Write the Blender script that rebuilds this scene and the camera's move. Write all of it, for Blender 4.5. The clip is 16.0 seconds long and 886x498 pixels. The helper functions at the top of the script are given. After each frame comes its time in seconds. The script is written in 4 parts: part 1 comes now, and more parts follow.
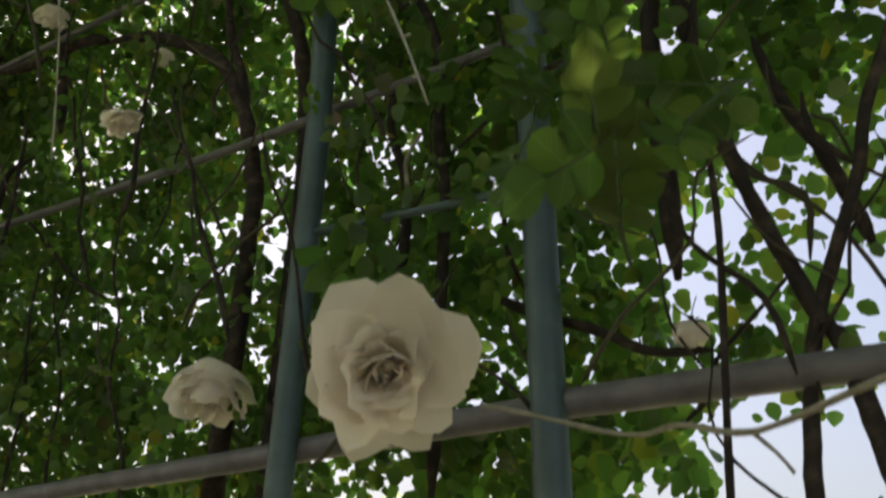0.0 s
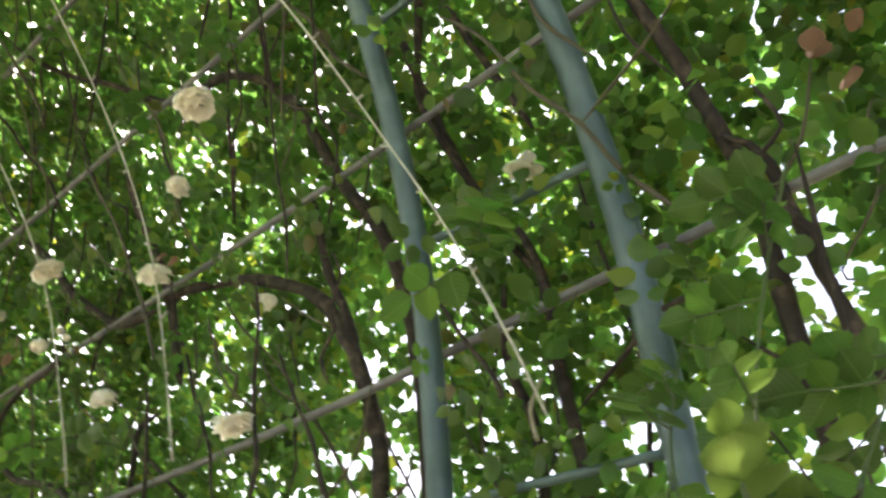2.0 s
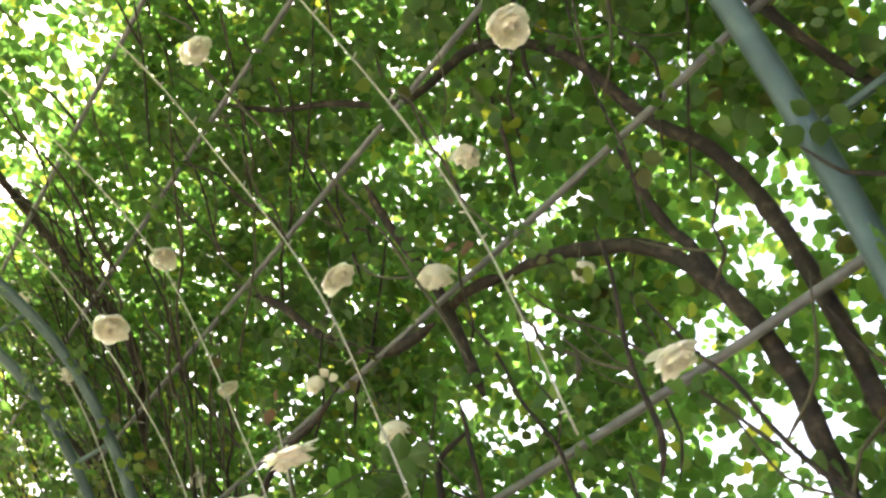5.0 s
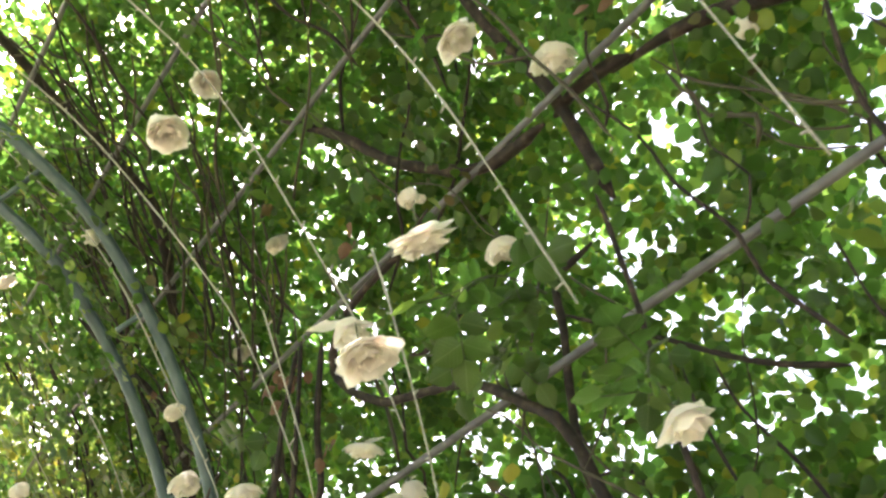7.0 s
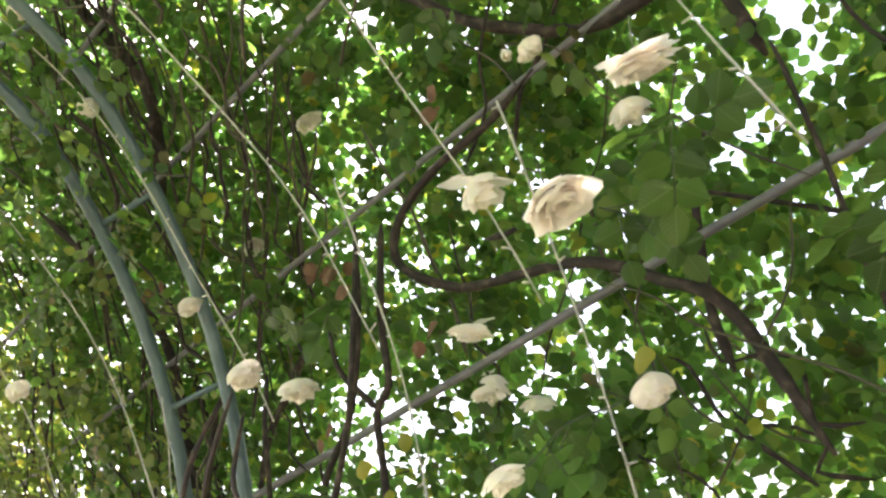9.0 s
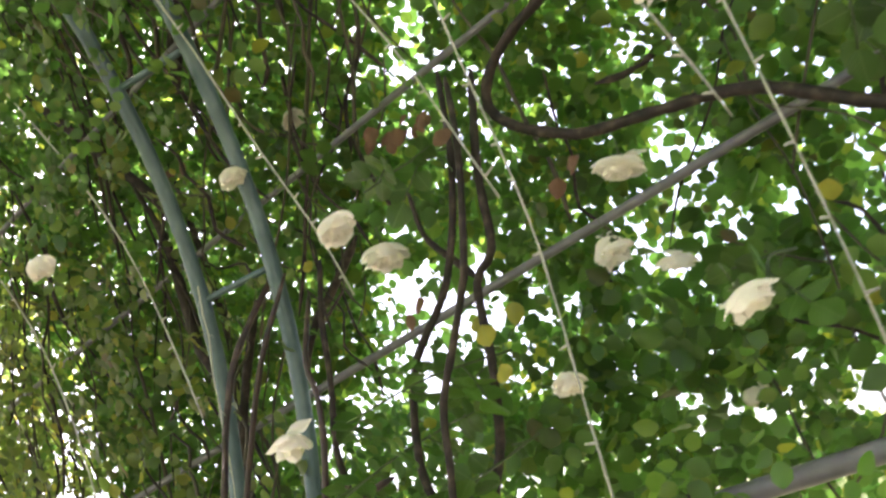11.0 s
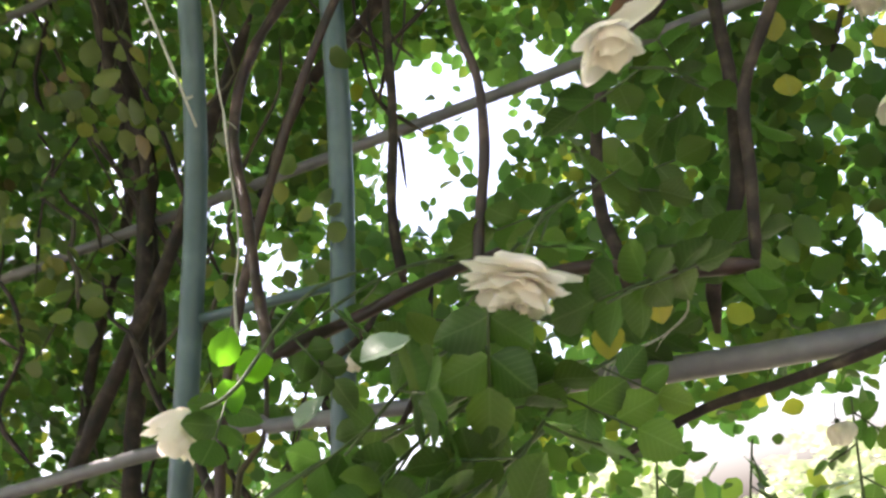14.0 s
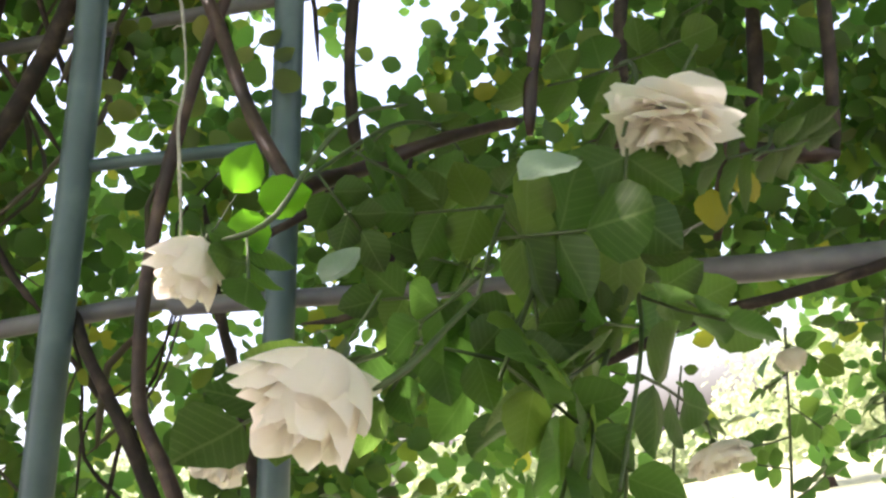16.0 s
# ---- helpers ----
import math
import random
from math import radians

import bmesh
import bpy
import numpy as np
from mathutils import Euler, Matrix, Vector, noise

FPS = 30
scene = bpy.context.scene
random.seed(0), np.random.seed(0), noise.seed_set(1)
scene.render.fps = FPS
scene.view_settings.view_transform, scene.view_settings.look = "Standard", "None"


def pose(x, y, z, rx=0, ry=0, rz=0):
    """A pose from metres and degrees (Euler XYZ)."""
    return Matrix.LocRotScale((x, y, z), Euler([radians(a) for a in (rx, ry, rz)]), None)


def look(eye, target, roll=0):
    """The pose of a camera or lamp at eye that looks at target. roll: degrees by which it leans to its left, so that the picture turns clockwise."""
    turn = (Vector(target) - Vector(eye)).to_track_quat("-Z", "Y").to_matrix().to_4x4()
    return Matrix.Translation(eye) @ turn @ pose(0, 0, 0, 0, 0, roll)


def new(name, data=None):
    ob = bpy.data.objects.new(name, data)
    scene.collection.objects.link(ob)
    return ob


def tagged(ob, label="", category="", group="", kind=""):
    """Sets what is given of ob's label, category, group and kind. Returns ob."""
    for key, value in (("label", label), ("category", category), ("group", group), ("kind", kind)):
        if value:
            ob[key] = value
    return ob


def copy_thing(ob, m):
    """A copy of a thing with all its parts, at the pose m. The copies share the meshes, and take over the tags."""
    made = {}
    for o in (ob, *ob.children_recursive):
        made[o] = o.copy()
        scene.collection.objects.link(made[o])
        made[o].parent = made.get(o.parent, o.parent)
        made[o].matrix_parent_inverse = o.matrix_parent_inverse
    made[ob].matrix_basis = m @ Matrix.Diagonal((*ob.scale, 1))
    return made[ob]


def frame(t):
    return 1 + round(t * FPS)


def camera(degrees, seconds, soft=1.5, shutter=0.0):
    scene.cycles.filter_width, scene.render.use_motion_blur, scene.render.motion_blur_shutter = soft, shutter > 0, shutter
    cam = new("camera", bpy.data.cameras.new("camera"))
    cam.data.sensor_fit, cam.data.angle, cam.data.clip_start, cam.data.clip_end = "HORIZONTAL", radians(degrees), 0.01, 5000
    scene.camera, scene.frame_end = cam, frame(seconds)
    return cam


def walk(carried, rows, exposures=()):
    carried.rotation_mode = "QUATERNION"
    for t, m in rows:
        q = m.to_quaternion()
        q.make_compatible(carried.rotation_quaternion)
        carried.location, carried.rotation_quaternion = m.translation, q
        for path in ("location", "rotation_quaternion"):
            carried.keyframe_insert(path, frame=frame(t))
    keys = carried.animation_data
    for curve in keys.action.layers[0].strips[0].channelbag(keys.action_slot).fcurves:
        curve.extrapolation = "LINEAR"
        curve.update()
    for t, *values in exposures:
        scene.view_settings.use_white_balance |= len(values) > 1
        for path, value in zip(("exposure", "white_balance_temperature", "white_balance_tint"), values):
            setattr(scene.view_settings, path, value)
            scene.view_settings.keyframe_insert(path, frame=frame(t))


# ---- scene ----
cam = camera(49.0, 16.0, soft=2.5, shutter=0.4)

# seconds, eye x y z, turn x y z in degrees
PATH = [
    (0, 3.424, 0.651, 1.210, 113.46, -3.82, 34.63),
    (0.5, 3.432, 0.582, 1.368, 111.95, -2.43, 33.47),
    (1, 3.431, 0.626, 1.449, 112.59, -4.31, 32.94),
    (1.5, 3.454, 0.663, 1.501, 115.37, -1.42, 38.86),
    (2, 3.453, 0.632, 1.541, 117.47, 2.60, 45.72),
    (2.5, 3.431, 0.626, 1.549, 118.29, 7.29, 53.56),
    (3, 3.335, 0.561, 1.510, 119.87, 10.36, 58.15),
    (3.2, 3.280, 0.506, 1.518, 120.50, 10.04, 56.79),
    (5.3, 2.725, 0.496, 1.496, 124.15, 8.83, 54.73),
    (5.5, 2.659, 0.465, 1.504, 122.94, 7.12, 52.42),
    (6, 2.533, 0.412, 1.517, 118.59, 8.52, 50.58),
    (6.5, 2.396, 0.473, 1.484, 119.34, 10.37, 52.80),
    (7, 2.277, 0.506, 1.469, 120.56, 11.81, 54.92),
    (7.5, 2.126, 0.393, 1.503, 120.07, 11.15, 52.57),
    (8, 1.989, 0.323, 1.542, 116.85, 11.98, 49.50),
    (8.2, 1.954, 0.330, 1.535, 116.02, 12.25, 49.13),
    (10.3, 1.469, 0.323, 1.567, 115.88, 15.96, 43.18),
    (10.5, 1.432, 0.315, 1.572, 114.09, 15.78, 42.75),
    (11, 1.303, 0.336, 1.554, 112.82, 15.93, 44.08),
    (11.5, 1.143, 0.424, 1.539, 112.76, 15.96, 43.44),
    (12, 0.995, 0.414, 1.546, 110.18, 11.72, 39.33),
    (12.5, 0.809, 0.370, 1.572, 108.09, 11.47, 33.14),
    (13, 0.629, 0.412, 1.542, 107.56, 13.46, 30.87),
    (13.5, 0.413, 0.489, 1.509, 109.74, 15.48, 27.49),
    (14, 0.255, 0.515, 1.491, 109.67, 12.32, 20.99),
    (14.5, 0.014, 0.494, 1.542, 106.14, 12.92, 7.57),
    (15, -0.082, 0.498, 1.552, 103.70, 10.11, 1.37),
    (15.5, -0.120, 0.555, 1.513, 103.55, 11.98, 1.17),
    (16, -0.147, 0.639, 1.500, 104.14, 11.56, 0.07),
]
EXPOSURES = [(0, 0.88, 7400, 16), (0.5, 1.15, 7300, 17), (1, 1.6, 7100, 17), (1.5, 2.13, 7050, 18), (2, 2.63, 7050, 18), (2.5, 3.08, 7050, 18), (5.5, 2.88, 7050, 19),
             (8, 2.9, 6950, 23), (10.5, 2.72, 6850, 24), (12, 2.7, 6750, 25), (13.5, 2.55, 6650, 26), (16, 2.38, 6600, 27)]
walk(cam, [(t, pose(x, y, z, rx, ry, rz)) for t, x, y, z, rx, ry, rz in PATH], EXPOSURES)

# ---- light ----
SUN_AZ, SUN_EL = radians(185), radians(60)   # azimuth from +x towards +y
world = bpy.data.worlds.new("sky")
scene.world = world
world.use_nodes = True
wn = world.node_tree.nodes
sky = wn.new("ShaderNodeTexSky")
sky.sky_type, sky.sun_disc = "NISHITA", False
sky.sun_elevation, sky.sun_rotation = SUN_EL, radians(90) - SUN_AZ
sky.air_density, sky.dust_density, sky.ozone_density = 1.0, 6.0, 0.8
wn["Background"].inputs["Strength"].default_value = 0.15
world.node_tree.links.new(sky.outputs[0], wn["Background"].inputs["Color"])
sun = new("sun", bpy.data.lights.new("sun", "SUN"))
sun.data.energy, sun.data.angle, sun.data.color = 3.8, radians(0.6), (1.0, 0.94, 0.84)
sun_to = Vector((math.cos(SUN_AZ) * math.cos(SUN_EL), math.sin(SUN_AZ) * math.cos(SUN_EL), math.sin(SUN_EL)))
sun.matrix_world = look(sun_to * 30, (0, 0, 0))


# ---- materials ----
def material(name):
    m = bpy.data.materials.new(name)
    m.use_nodes = True
    n, l = m.node_tree.nodes, m.node_tree.links
    return m, n, l, n["Principled BSDF"]


def ramp(n, stops):
    r = n.new("ShaderNodeValToRGB")
    while len(r.color_ramp.elements) < len(stops):
        r.color_ramp.elements.new(0.5)
    for e, (p, c) in zip(r.color_ramp.elements, stops):
        e.position, e.color = p, (*c, 1)
    return r


def noise_node(n, l, scale, detail=4.0, coords="Object"):
    tc = n.new("ShaderNodeTexCoord")
    t = n.new("ShaderNodeTexNoise")
    t.inputs["Scale"].default_value, t.inputs["Detail"].default_value = scale, detail
    l.new(tc.outputs[coords], t.inputs["Vector"])
    return t


def bump(n, l, source, bsdf, strength, distance):
    b = n.new("ShaderNodeBump")
    b.inputs["Strength"].default_value, b.inputs["Distance"].default_value = strength, distance
    l.new(source, b.inputs["Height"])
    l.new(b.outputs[0], bsdf.inputs["Normal"])


def veins(n, l, colour):
    """A paler midrib and slanting side veins, on a leaflet that lies along its own x axis."""
    def calc(op, a, b=0.0):
        m = n.new("ShaderNodeMath")
        m.operation = op
        for k, v in enumerate((a, b)):
            if isinstance(v, float):
                m.inputs[k].default_value = v
            else:
                l.new(v, m.inputs[k])
        return m.outputs[0]
    xyz = n.new("ShaderNodeSeparateXYZ")
    l.new(n.new("ShaderNodeTexCoord").outputs["Object"], xyz.inputs[0])
    away = calc("ABSOLUTE", xyz.outputs["Y"])
    rib = calc("LESS_THAN", away, 0.018)
    side = calc("SINE", calc("MULTIPLY", calc("SUBTRACT", xyz.outputs["X"], calc("MULTIPLY", away, 0.8)), 48.0))
    side = calc("MULTIPLY", calc("POWER", calc("MAXIMUM", side, 0.0), 6.0), 0.35)
    amount = calc("MAXIMUM", calc("MULTIPLY", rib, 0.6), side)
    mix = n.new("ShaderNodeMix")
    mix.data_type = "RGBA"
    l.new(amount, mix.inputs[0])
    l.new(colour, mix.inputs[6])
    mix.inputs[7].default_value = (0.14, 0.19, 0.08, 1)
    return mix.outputs[2]


def leaf_material(name, greens, glow, share=0.45, island=True):
    """Thin leaf: gloss and colour on the face, light let through from behind."""
    m, n, l, p = material(name)
    if island:
        rnd = n.new("ShaderNodeNewGeometry").outputs["Random Per Island"]
    else:
        rnd = n.new("ShaderNodeObjectInfo").outputs["Random"]
    base = ramp(n, greens)
    l.new(rnd, base.inputs[0])
    blotch = noise_node(n, l, 45.0)
    mix = n.new("ShaderNodeMix")
    mix.data_type, mix.blend_type = "RGBA", "MULTIPLY"
    tone = ramp(n, [(0.28, (0.55, 0.60, 0.5)), (0.72, (1.35, 1.28, 1.25))])
    l.new(blotch.outputs["Fac"], tone.inputs[0])
    mix.inputs[0].default_value = 1.0
    l.new(base.outputs[0], mix.inputs[6])
    l.new(tone.outputs[0], mix.inputs[7])
    colour = mix.outputs[2]
    if not island:
        colour = veins(n, l, colour)
    l.new(colour, p.inputs["Base Color"])
    p.inputs["Roughness"].default_value = 0.42
    p.inputs["Specular IOR Level"].default_value = 0.35
    bump(n, l, blotch.outputs["Fac"], p, 0.25, 0.002)
    tr = n.new("ShaderNodeBsdfTranslucent")
    through_col = ramp(n, glow)
    l.new(rnd, through_col.inputs[0])
    l.new(through_col.outputs[0], tr.inputs["Color"])
    both = n.new("ShaderNodeMixShader")
    thin = n.new("ShaderNodeMath")
    thin.operation = "PINGPONG"
    thin.inputs[1].default_value = 0.09
    l.new(rnd, thin.inputs[0])
    amount = n.new("ShaderNodeMapRange")
    amount.inputs["From Max"].default_value = 0.09
    amount.inputs["To Min"].default_value, amount.inputs["To Max"].default_value = share - 0.15, share + 0.15
    l.new(thin.outputs[0], amount.inputs["Value"])
    l.new(amount.outputs[0], both.inputs[0])
    l.new(p.outputs[0], both.inputs[1])
    l.new(tr.outputs[0], both.inputs[2])
    l.new(both.outputs[0], n["Material Output"].inputs["Surface"])
    return m


GREENS = [(0.0, (0.10, 0.05, 0.022)), (0.02, (0.06, 0.045, 0.016)), (0.04, (0.024, 0.042, 0.012)), (0.4, (0.036, 0.062, 0.017)), (0.8, (0.058, 0.092, 0.025)), (0.99, (0.08, 0.11, 0.03)), (1.0, (0.17, 0.15, 0.03))]
GLOW = [(0.0, (0.10, 0.26, 0.045)), (0.35, (0.14, 0.36, 0.06)), (0.72, (0.19, 0.42, 0.068)), (0.95, (0.31, 0.48, 0.06)), (1.0, (0.46, 0.47, 0.05))]
M_LEAF = leaf_material("rose_leaf", GREENS, GLOW, 0.46)
# lighter and more olive than the other rose leaves
GREENS_OLIVE = [(0.0, (0.13, 0.065, 0.028)), (0.05, (0.09, 0.06, 0.022)), (0.08, (0.042, 0.056, 0.018)), (0.5, (0.062, 0.08, 0.026)), (0.9, (0.095, 0.115, 0.036)), (1.0, (0.20, 0.17, 0.04))]
GLOW_OLIVE = [(0.0, (0.16, 0.27, 0.055)), (0.4, (0.23, 0.38, 0.07)), (0.8, (0.34, 0.46, 0.08)), (1.0, (0.52, 0.48, 0.07))]
M_LEAF_OLIVE = leaf_material("olive_rose_leaf", GREENS_OLIVE, GLOW_OLIVE, 0.46)
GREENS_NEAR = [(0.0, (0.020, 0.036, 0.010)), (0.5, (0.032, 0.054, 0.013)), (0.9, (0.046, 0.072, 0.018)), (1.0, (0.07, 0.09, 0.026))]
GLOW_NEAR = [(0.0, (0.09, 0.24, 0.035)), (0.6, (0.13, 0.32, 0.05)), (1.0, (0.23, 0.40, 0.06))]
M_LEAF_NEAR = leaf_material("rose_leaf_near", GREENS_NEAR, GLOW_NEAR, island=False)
M_YOUNG = leaf_material("young_leaf", [(0.0, (0.06, 0.09, 0.025)), (1.0, (0.085, 0.12, 0.035))], [(0.0, (0.2, 0.33, 0.06)), (1.0, (0.26, 0.38, 0.08))], island=False)
# tree leaf colours paled so the crowns look washed out by sun
M_TREE = leaf_material("glare_tree_leaf", [(0.0, (0.22, 0.27, 0.15)), (1.0, (0.34, 0.38, 0.24))], [(0.0, (0.42, 0.56, 0.28)), (1.0, (0.56, 0.66, 0.38))])


def petal_material():
    m, n, l, p = material("white_petal")
    t = noise_node(n, l, 7.0)
    c = ramp(n, [(0.25, (0.88, 0.81, 0.73)), (0.6, (0.92, 0.87, 0.81)), (0.9, (0.94, 0.91, 0.87))])
    l.new(t.outputs["Fac"], c.inputs[0])
    l.new(c.outputs[0], p.inputs["Base Color"])
    p.inputs["Roughness"].default_value = 0.55
    p.inputs["Specular IOR Level"].default_value = 0.2
    bump(n, l, t.outputs["Fac"], p, 0.3, 0.002)
    tr = n.new("ShaderNodeBsdfTranslucent")
    tr.inputs["Color"].default_value = (0.94, 0.89, 0.83, 1)
    both = n.new("ShaderNodeMixShader")
    both.inputs[0].default_value = 0.58
    l.new(p.outputs[0], both.inputs[1])
    l.new(tr.outputs[0], both.inputs[2])
    l.new(both.outputs[0], n["Material Output"].inputs["Surface"])
    return m


def surface(name, stops, scale, rough, bumps=(0.3, 0.002), metal=0.0, stretch=None):
    m, n, l, p = material(name)
    t = noise_node(n, l, scale, 6.0)
    if stretch:
        mp = n.new("ShaderNodeMapping")
        mp.inputs["Scale"].default_value = stretch
        l.new(t.inputs["Vector"].links[0].from_socket, mp.inputs["Vector"])
        l.new(mp.outputs[0], t.inputs["Vector"])
    c = ramp(n, stops)
    l.new(t.outputs["Fac"], c.inputs[0])
    l.new(c.outputs[0], p.inputs["Base Color"])
    p.inputs["Roughness"].default_value, p.inputs["Metallic"].default_value = rough, metal
    bump(n, l, t.outputs["Fac"], p, *bumps)
    return m


M_PETAL = petal_material()
M_TUBE = surface("painted_tube", [(0.3, (0.046, 0.078, 0.085)), (0.55, (0.064, 0.104, 0.113)), (0.8, (0.11, 0.155, 0.165))], 14.0, 0.42, (0.15, 0.001))
M_BAR = surface("grey_bar", [(0.3, (0.098, 0.092, 0.104)), (0.6, (0.158, 0.148, 0.162)), (0.85, (0.25, 0.235, 0.235))], 22.0, 0.5, (0.2, 0.001))
M_BARK = surface("bark", [(0.32, (0.007, 0.004, 0.003)), (0.52, (0.022, 0.012, 0.009)), (0.72, (0.075, 0.052, 0.038))], 38.0, 0.8, (0.9, 0.005))
M_CANE = surface("young_cane", [(0.3, (0.030, 0.022, 0.014)), (0.6, (0.055, 0.045, 0.022)), (0.85, (0.075, 0.032, 0.026))], 30.0, 0.6, (0.4, 0.002))
M_STEM = surface("green_stem", [(0.3, (0.035, 0.060, 0.018)), (0.7, (0.065, 0.095, 0.03))], 40.0, 0.5)
M_TWINE = surface("twine", [(0.3, (0.27, 0.26, 0.22)), (0.7, (0.48, 0.46, 0.40))], 220.0, 0.8, (0.8, 0.001))
M_GRASS = surface("grass", [(0.3, (0.17, 0.19, 0.10)), (0.55, (0.28, 0.29, 0.18)), (0.8, (0.38, 0.37, 0.27))], 3.0, 0.9, (0.6, 0.02))
M_SOIL = surface("soil", [(0.3, (0.10, 0.08, 0.06)), (0.7, (0.20, 0.17, 0.13))], 6.0, 0.95, (0.6, 0.01))

# ---- the arch: a straight leg, then a round vault ----
YW, Z0, RA = 1.85, 2.0, 2.7


def on_arch(x, s, off=0.0):
    """The place at x along the tunnel, s metres up the arch from the ground, off metres outside it."""
    if s < Z0:
        return Vector((x, YW + off, s))
    if s > Z0 + RA * math.pi:
        return Vector((x, YW - 2 * RA - off, Z0 - (s - Z0 - RA * math.pi)))
    a = (s - Z0) / RA
    return Vector((x, YW - RA + (RA + off) * math.cos(a), Z0 + (RA + off) * math.sin(a)))


# ---- mesh helpers ----
def mesh_object(name, verts, faces, mat, parent=None, label="", smooth=True):
    me = bpy.data.meshes.new(name)
    me.from_pydata([tuple(v) for v in verts], [], faces)
    me.materials.append(mat)
    if smooth:
        me.polygons.foreach_set("use_smooth", [True] * len(me.polygons))
    me.update()
    ob = new(name, me)
    if parent:
        ob.parent = parent
    if label:
        ob["label"] = label
    return ob


def smooth_line(points, step):
    """Points along a Catmull-Rom curve through the given ones, about step apart."""
    pts = [Vector(p) for p in points]
    pts = [pts[0] * 2 - pts[1]] + pts + [pts[-1] * 2 - pts[-2]]
    out = []
    for a, b, c, d in zip(pts, pts[1:], pts[2:], pts[3:]):
        k = max(2, int((c - b).length / step))
        for i in range(k):
            t = i / k
            out.append(0.5 * ((2 * b) + (c - a) * t + (2 * a - 5 * b + 4 * c - d) * t * t + (3 * b - a - 3 * c + d) * t ** 3))
    return out + [pts[-2]]


def pipe_mesh(points, radius, sides=10, rough=0.0, seed=0.0, caps=True):
    """Verts and faces of a tube along points; radius(f) for f from 0 to 1; rough: knobbly bark."""
    verts, faces, n = [], [], len(points)
    side = None
    for i, p in enumerate(points):
        ahead = (points[min(i + 1, n - 1)] - points[max(i - 1, 0)]).normalized()
        side = ahead.orthogonal() if side is None else (side - ahead * side.dot(ahead))
        side.normalize()
        up = ahead.cross(side)
        r = radius(i / (n - 1))
        for k in range(sides):
            a = 2 * math.pi * k / sides
            q = p + (side * math.cos(a) + up * math.sin(a)) * r
            if rough:
                q += (q - p) * rough * noise.noise(q * 28 + Vector((seed, 0, 0)))
            verts.append(q)
    for i in range(n - 1):
        for k in range(sides):
            a, b = i * sides + k, i * sides + (k + 1) % sides
            faces.append((a, b, b + sides, a + sides))
    if caps:
        faces.append(tuple(range(sides))[::-1])
        faces.append(tuple(range((n - 1) * sides, n * sides)))
    return verts, faces


def pipe(name, points, radius, mat, parent=None, label="", sides=10, rough=0.0, seed=0.0):
    r = radius if callable(radius) else (lambda f: radius)
    return mesh_object(name, *pipe_mesh(points, r, sides, rough, seed), mat, parent, label)


def thing(name, place, label, category, group="", kind=""):
    e = new(name)
    e.location = place
    e.empty_display_size = 0.05
    return tagged(e, label, category, group, kind)


def settle(root):
    """Keep children built in world places under a root that stands elsewhere."""
    bpy.context.view_layer.update()
    inv = root.matrix_world.inverted()
    for o in root.children:
        o.matrix_parent_inverse = inv


# ---- ground and distance ----
def ground():
    n, size = 60, 400.0
    verts, faces = [], []
    for j in range(n + 1):
        for i in range(n + 1):
            u, v = 2 * i / n - 1, 2 * j / n - 1
            x, y = size * u * abs(u) ** 1.5, size * v * abs(v) ** 1.5
            h = 0.03 * noise.noise(Vector((x * 0.4, y * 0.4, 0)))
            verts.append((x, y, h - 0.03))
    for j in range(n):
        for i in range(n):
            a = j * (n + 1) + i
            faces.append((a, a + 1, a + n + 2, a + n + 1))
    tagged(mesh_object("ground", verts, faces, M_GRASS), "sunlit mown lawn round the rose tunnel", "lawn", kind="structure")
    verts, faces = [], []
    for i in range(41):
        x = -12 + i * 0.5
        for k, y in enumerate((-3.2, -1.6, 0.0, 1.7)):
            verts.append((x, y + 0.08 * noise.noise(Vector((x, y, 3))), 0.02 + 0.012 * noise.noise(Vector((x * 3, y * 3, 1)))))
    for i in range(40):
        for k in range(3):
            a = i * 4 + k
            faces.append((a, a + 4, a + 5, a + 1))
    tagged(mesh_object("path", verts, faces, M_SOIL), "bare earth path under the rose tunnel", "path", kind="structure")


ground()

# ---- pergola ----
BAR_R = 0.0095
pergola = thing("pergola", (0, YW, 0), "long arched garden pergola of painted steel tubes with grey crossbars", "pergola")


def arch_at(s, yw, z0, ra):
    """Place (y, z) on a three-centred arch: a leg at yw up to z0, a tight shoulder of radius ra, a flatter crown."""
    turn = radians(50)
    mid = YW - RA
    if s < z0:
        return yw, s
    a = (s - z0) / ra
    if a < turn:
        return yw - ra + ra * math.cos(a), z0 + ra * math.sin(a)
    y1, z1 = yw - ra + ra * math.cos(turn), z0 + ra * math.sin(turn)
    r2 = (y1 - mid) / math.cos(turn)
    b = min(turn + (s - z0 - ra * turn) / r2, math.pi / 2)
    return mid + r2 * math.cos(b), z1 + r2 * (math.sin(b) - math.sin(turn))


def arch_points(x, lean, yw, z0, ra, step=0.12):
    """Centre line of one tube from foot to foot; it leans along the tunnel at the leg."""
    turn, mid = radians(50), YW - RA
    r2 = (yw - ra + ra * math.cos(turn) - mid) / math.cos(turn)
    top = z0 + ra * turn + r2 * (math.pi / 2 - turn)
    k = int(top / step)
    near = [(-0.05 + (top + 0.05) * i / k) for i in range(k + 1)]
    one = [Vector((x + lean * (min(max(s, 0.6), 3.2) - 2.0), *arch_at(s, yw, z0, ra))) for s in near]
    return one + [Vector((p.x, 2 * mid - p.y, p.z)) for p in one[-2::-1]]


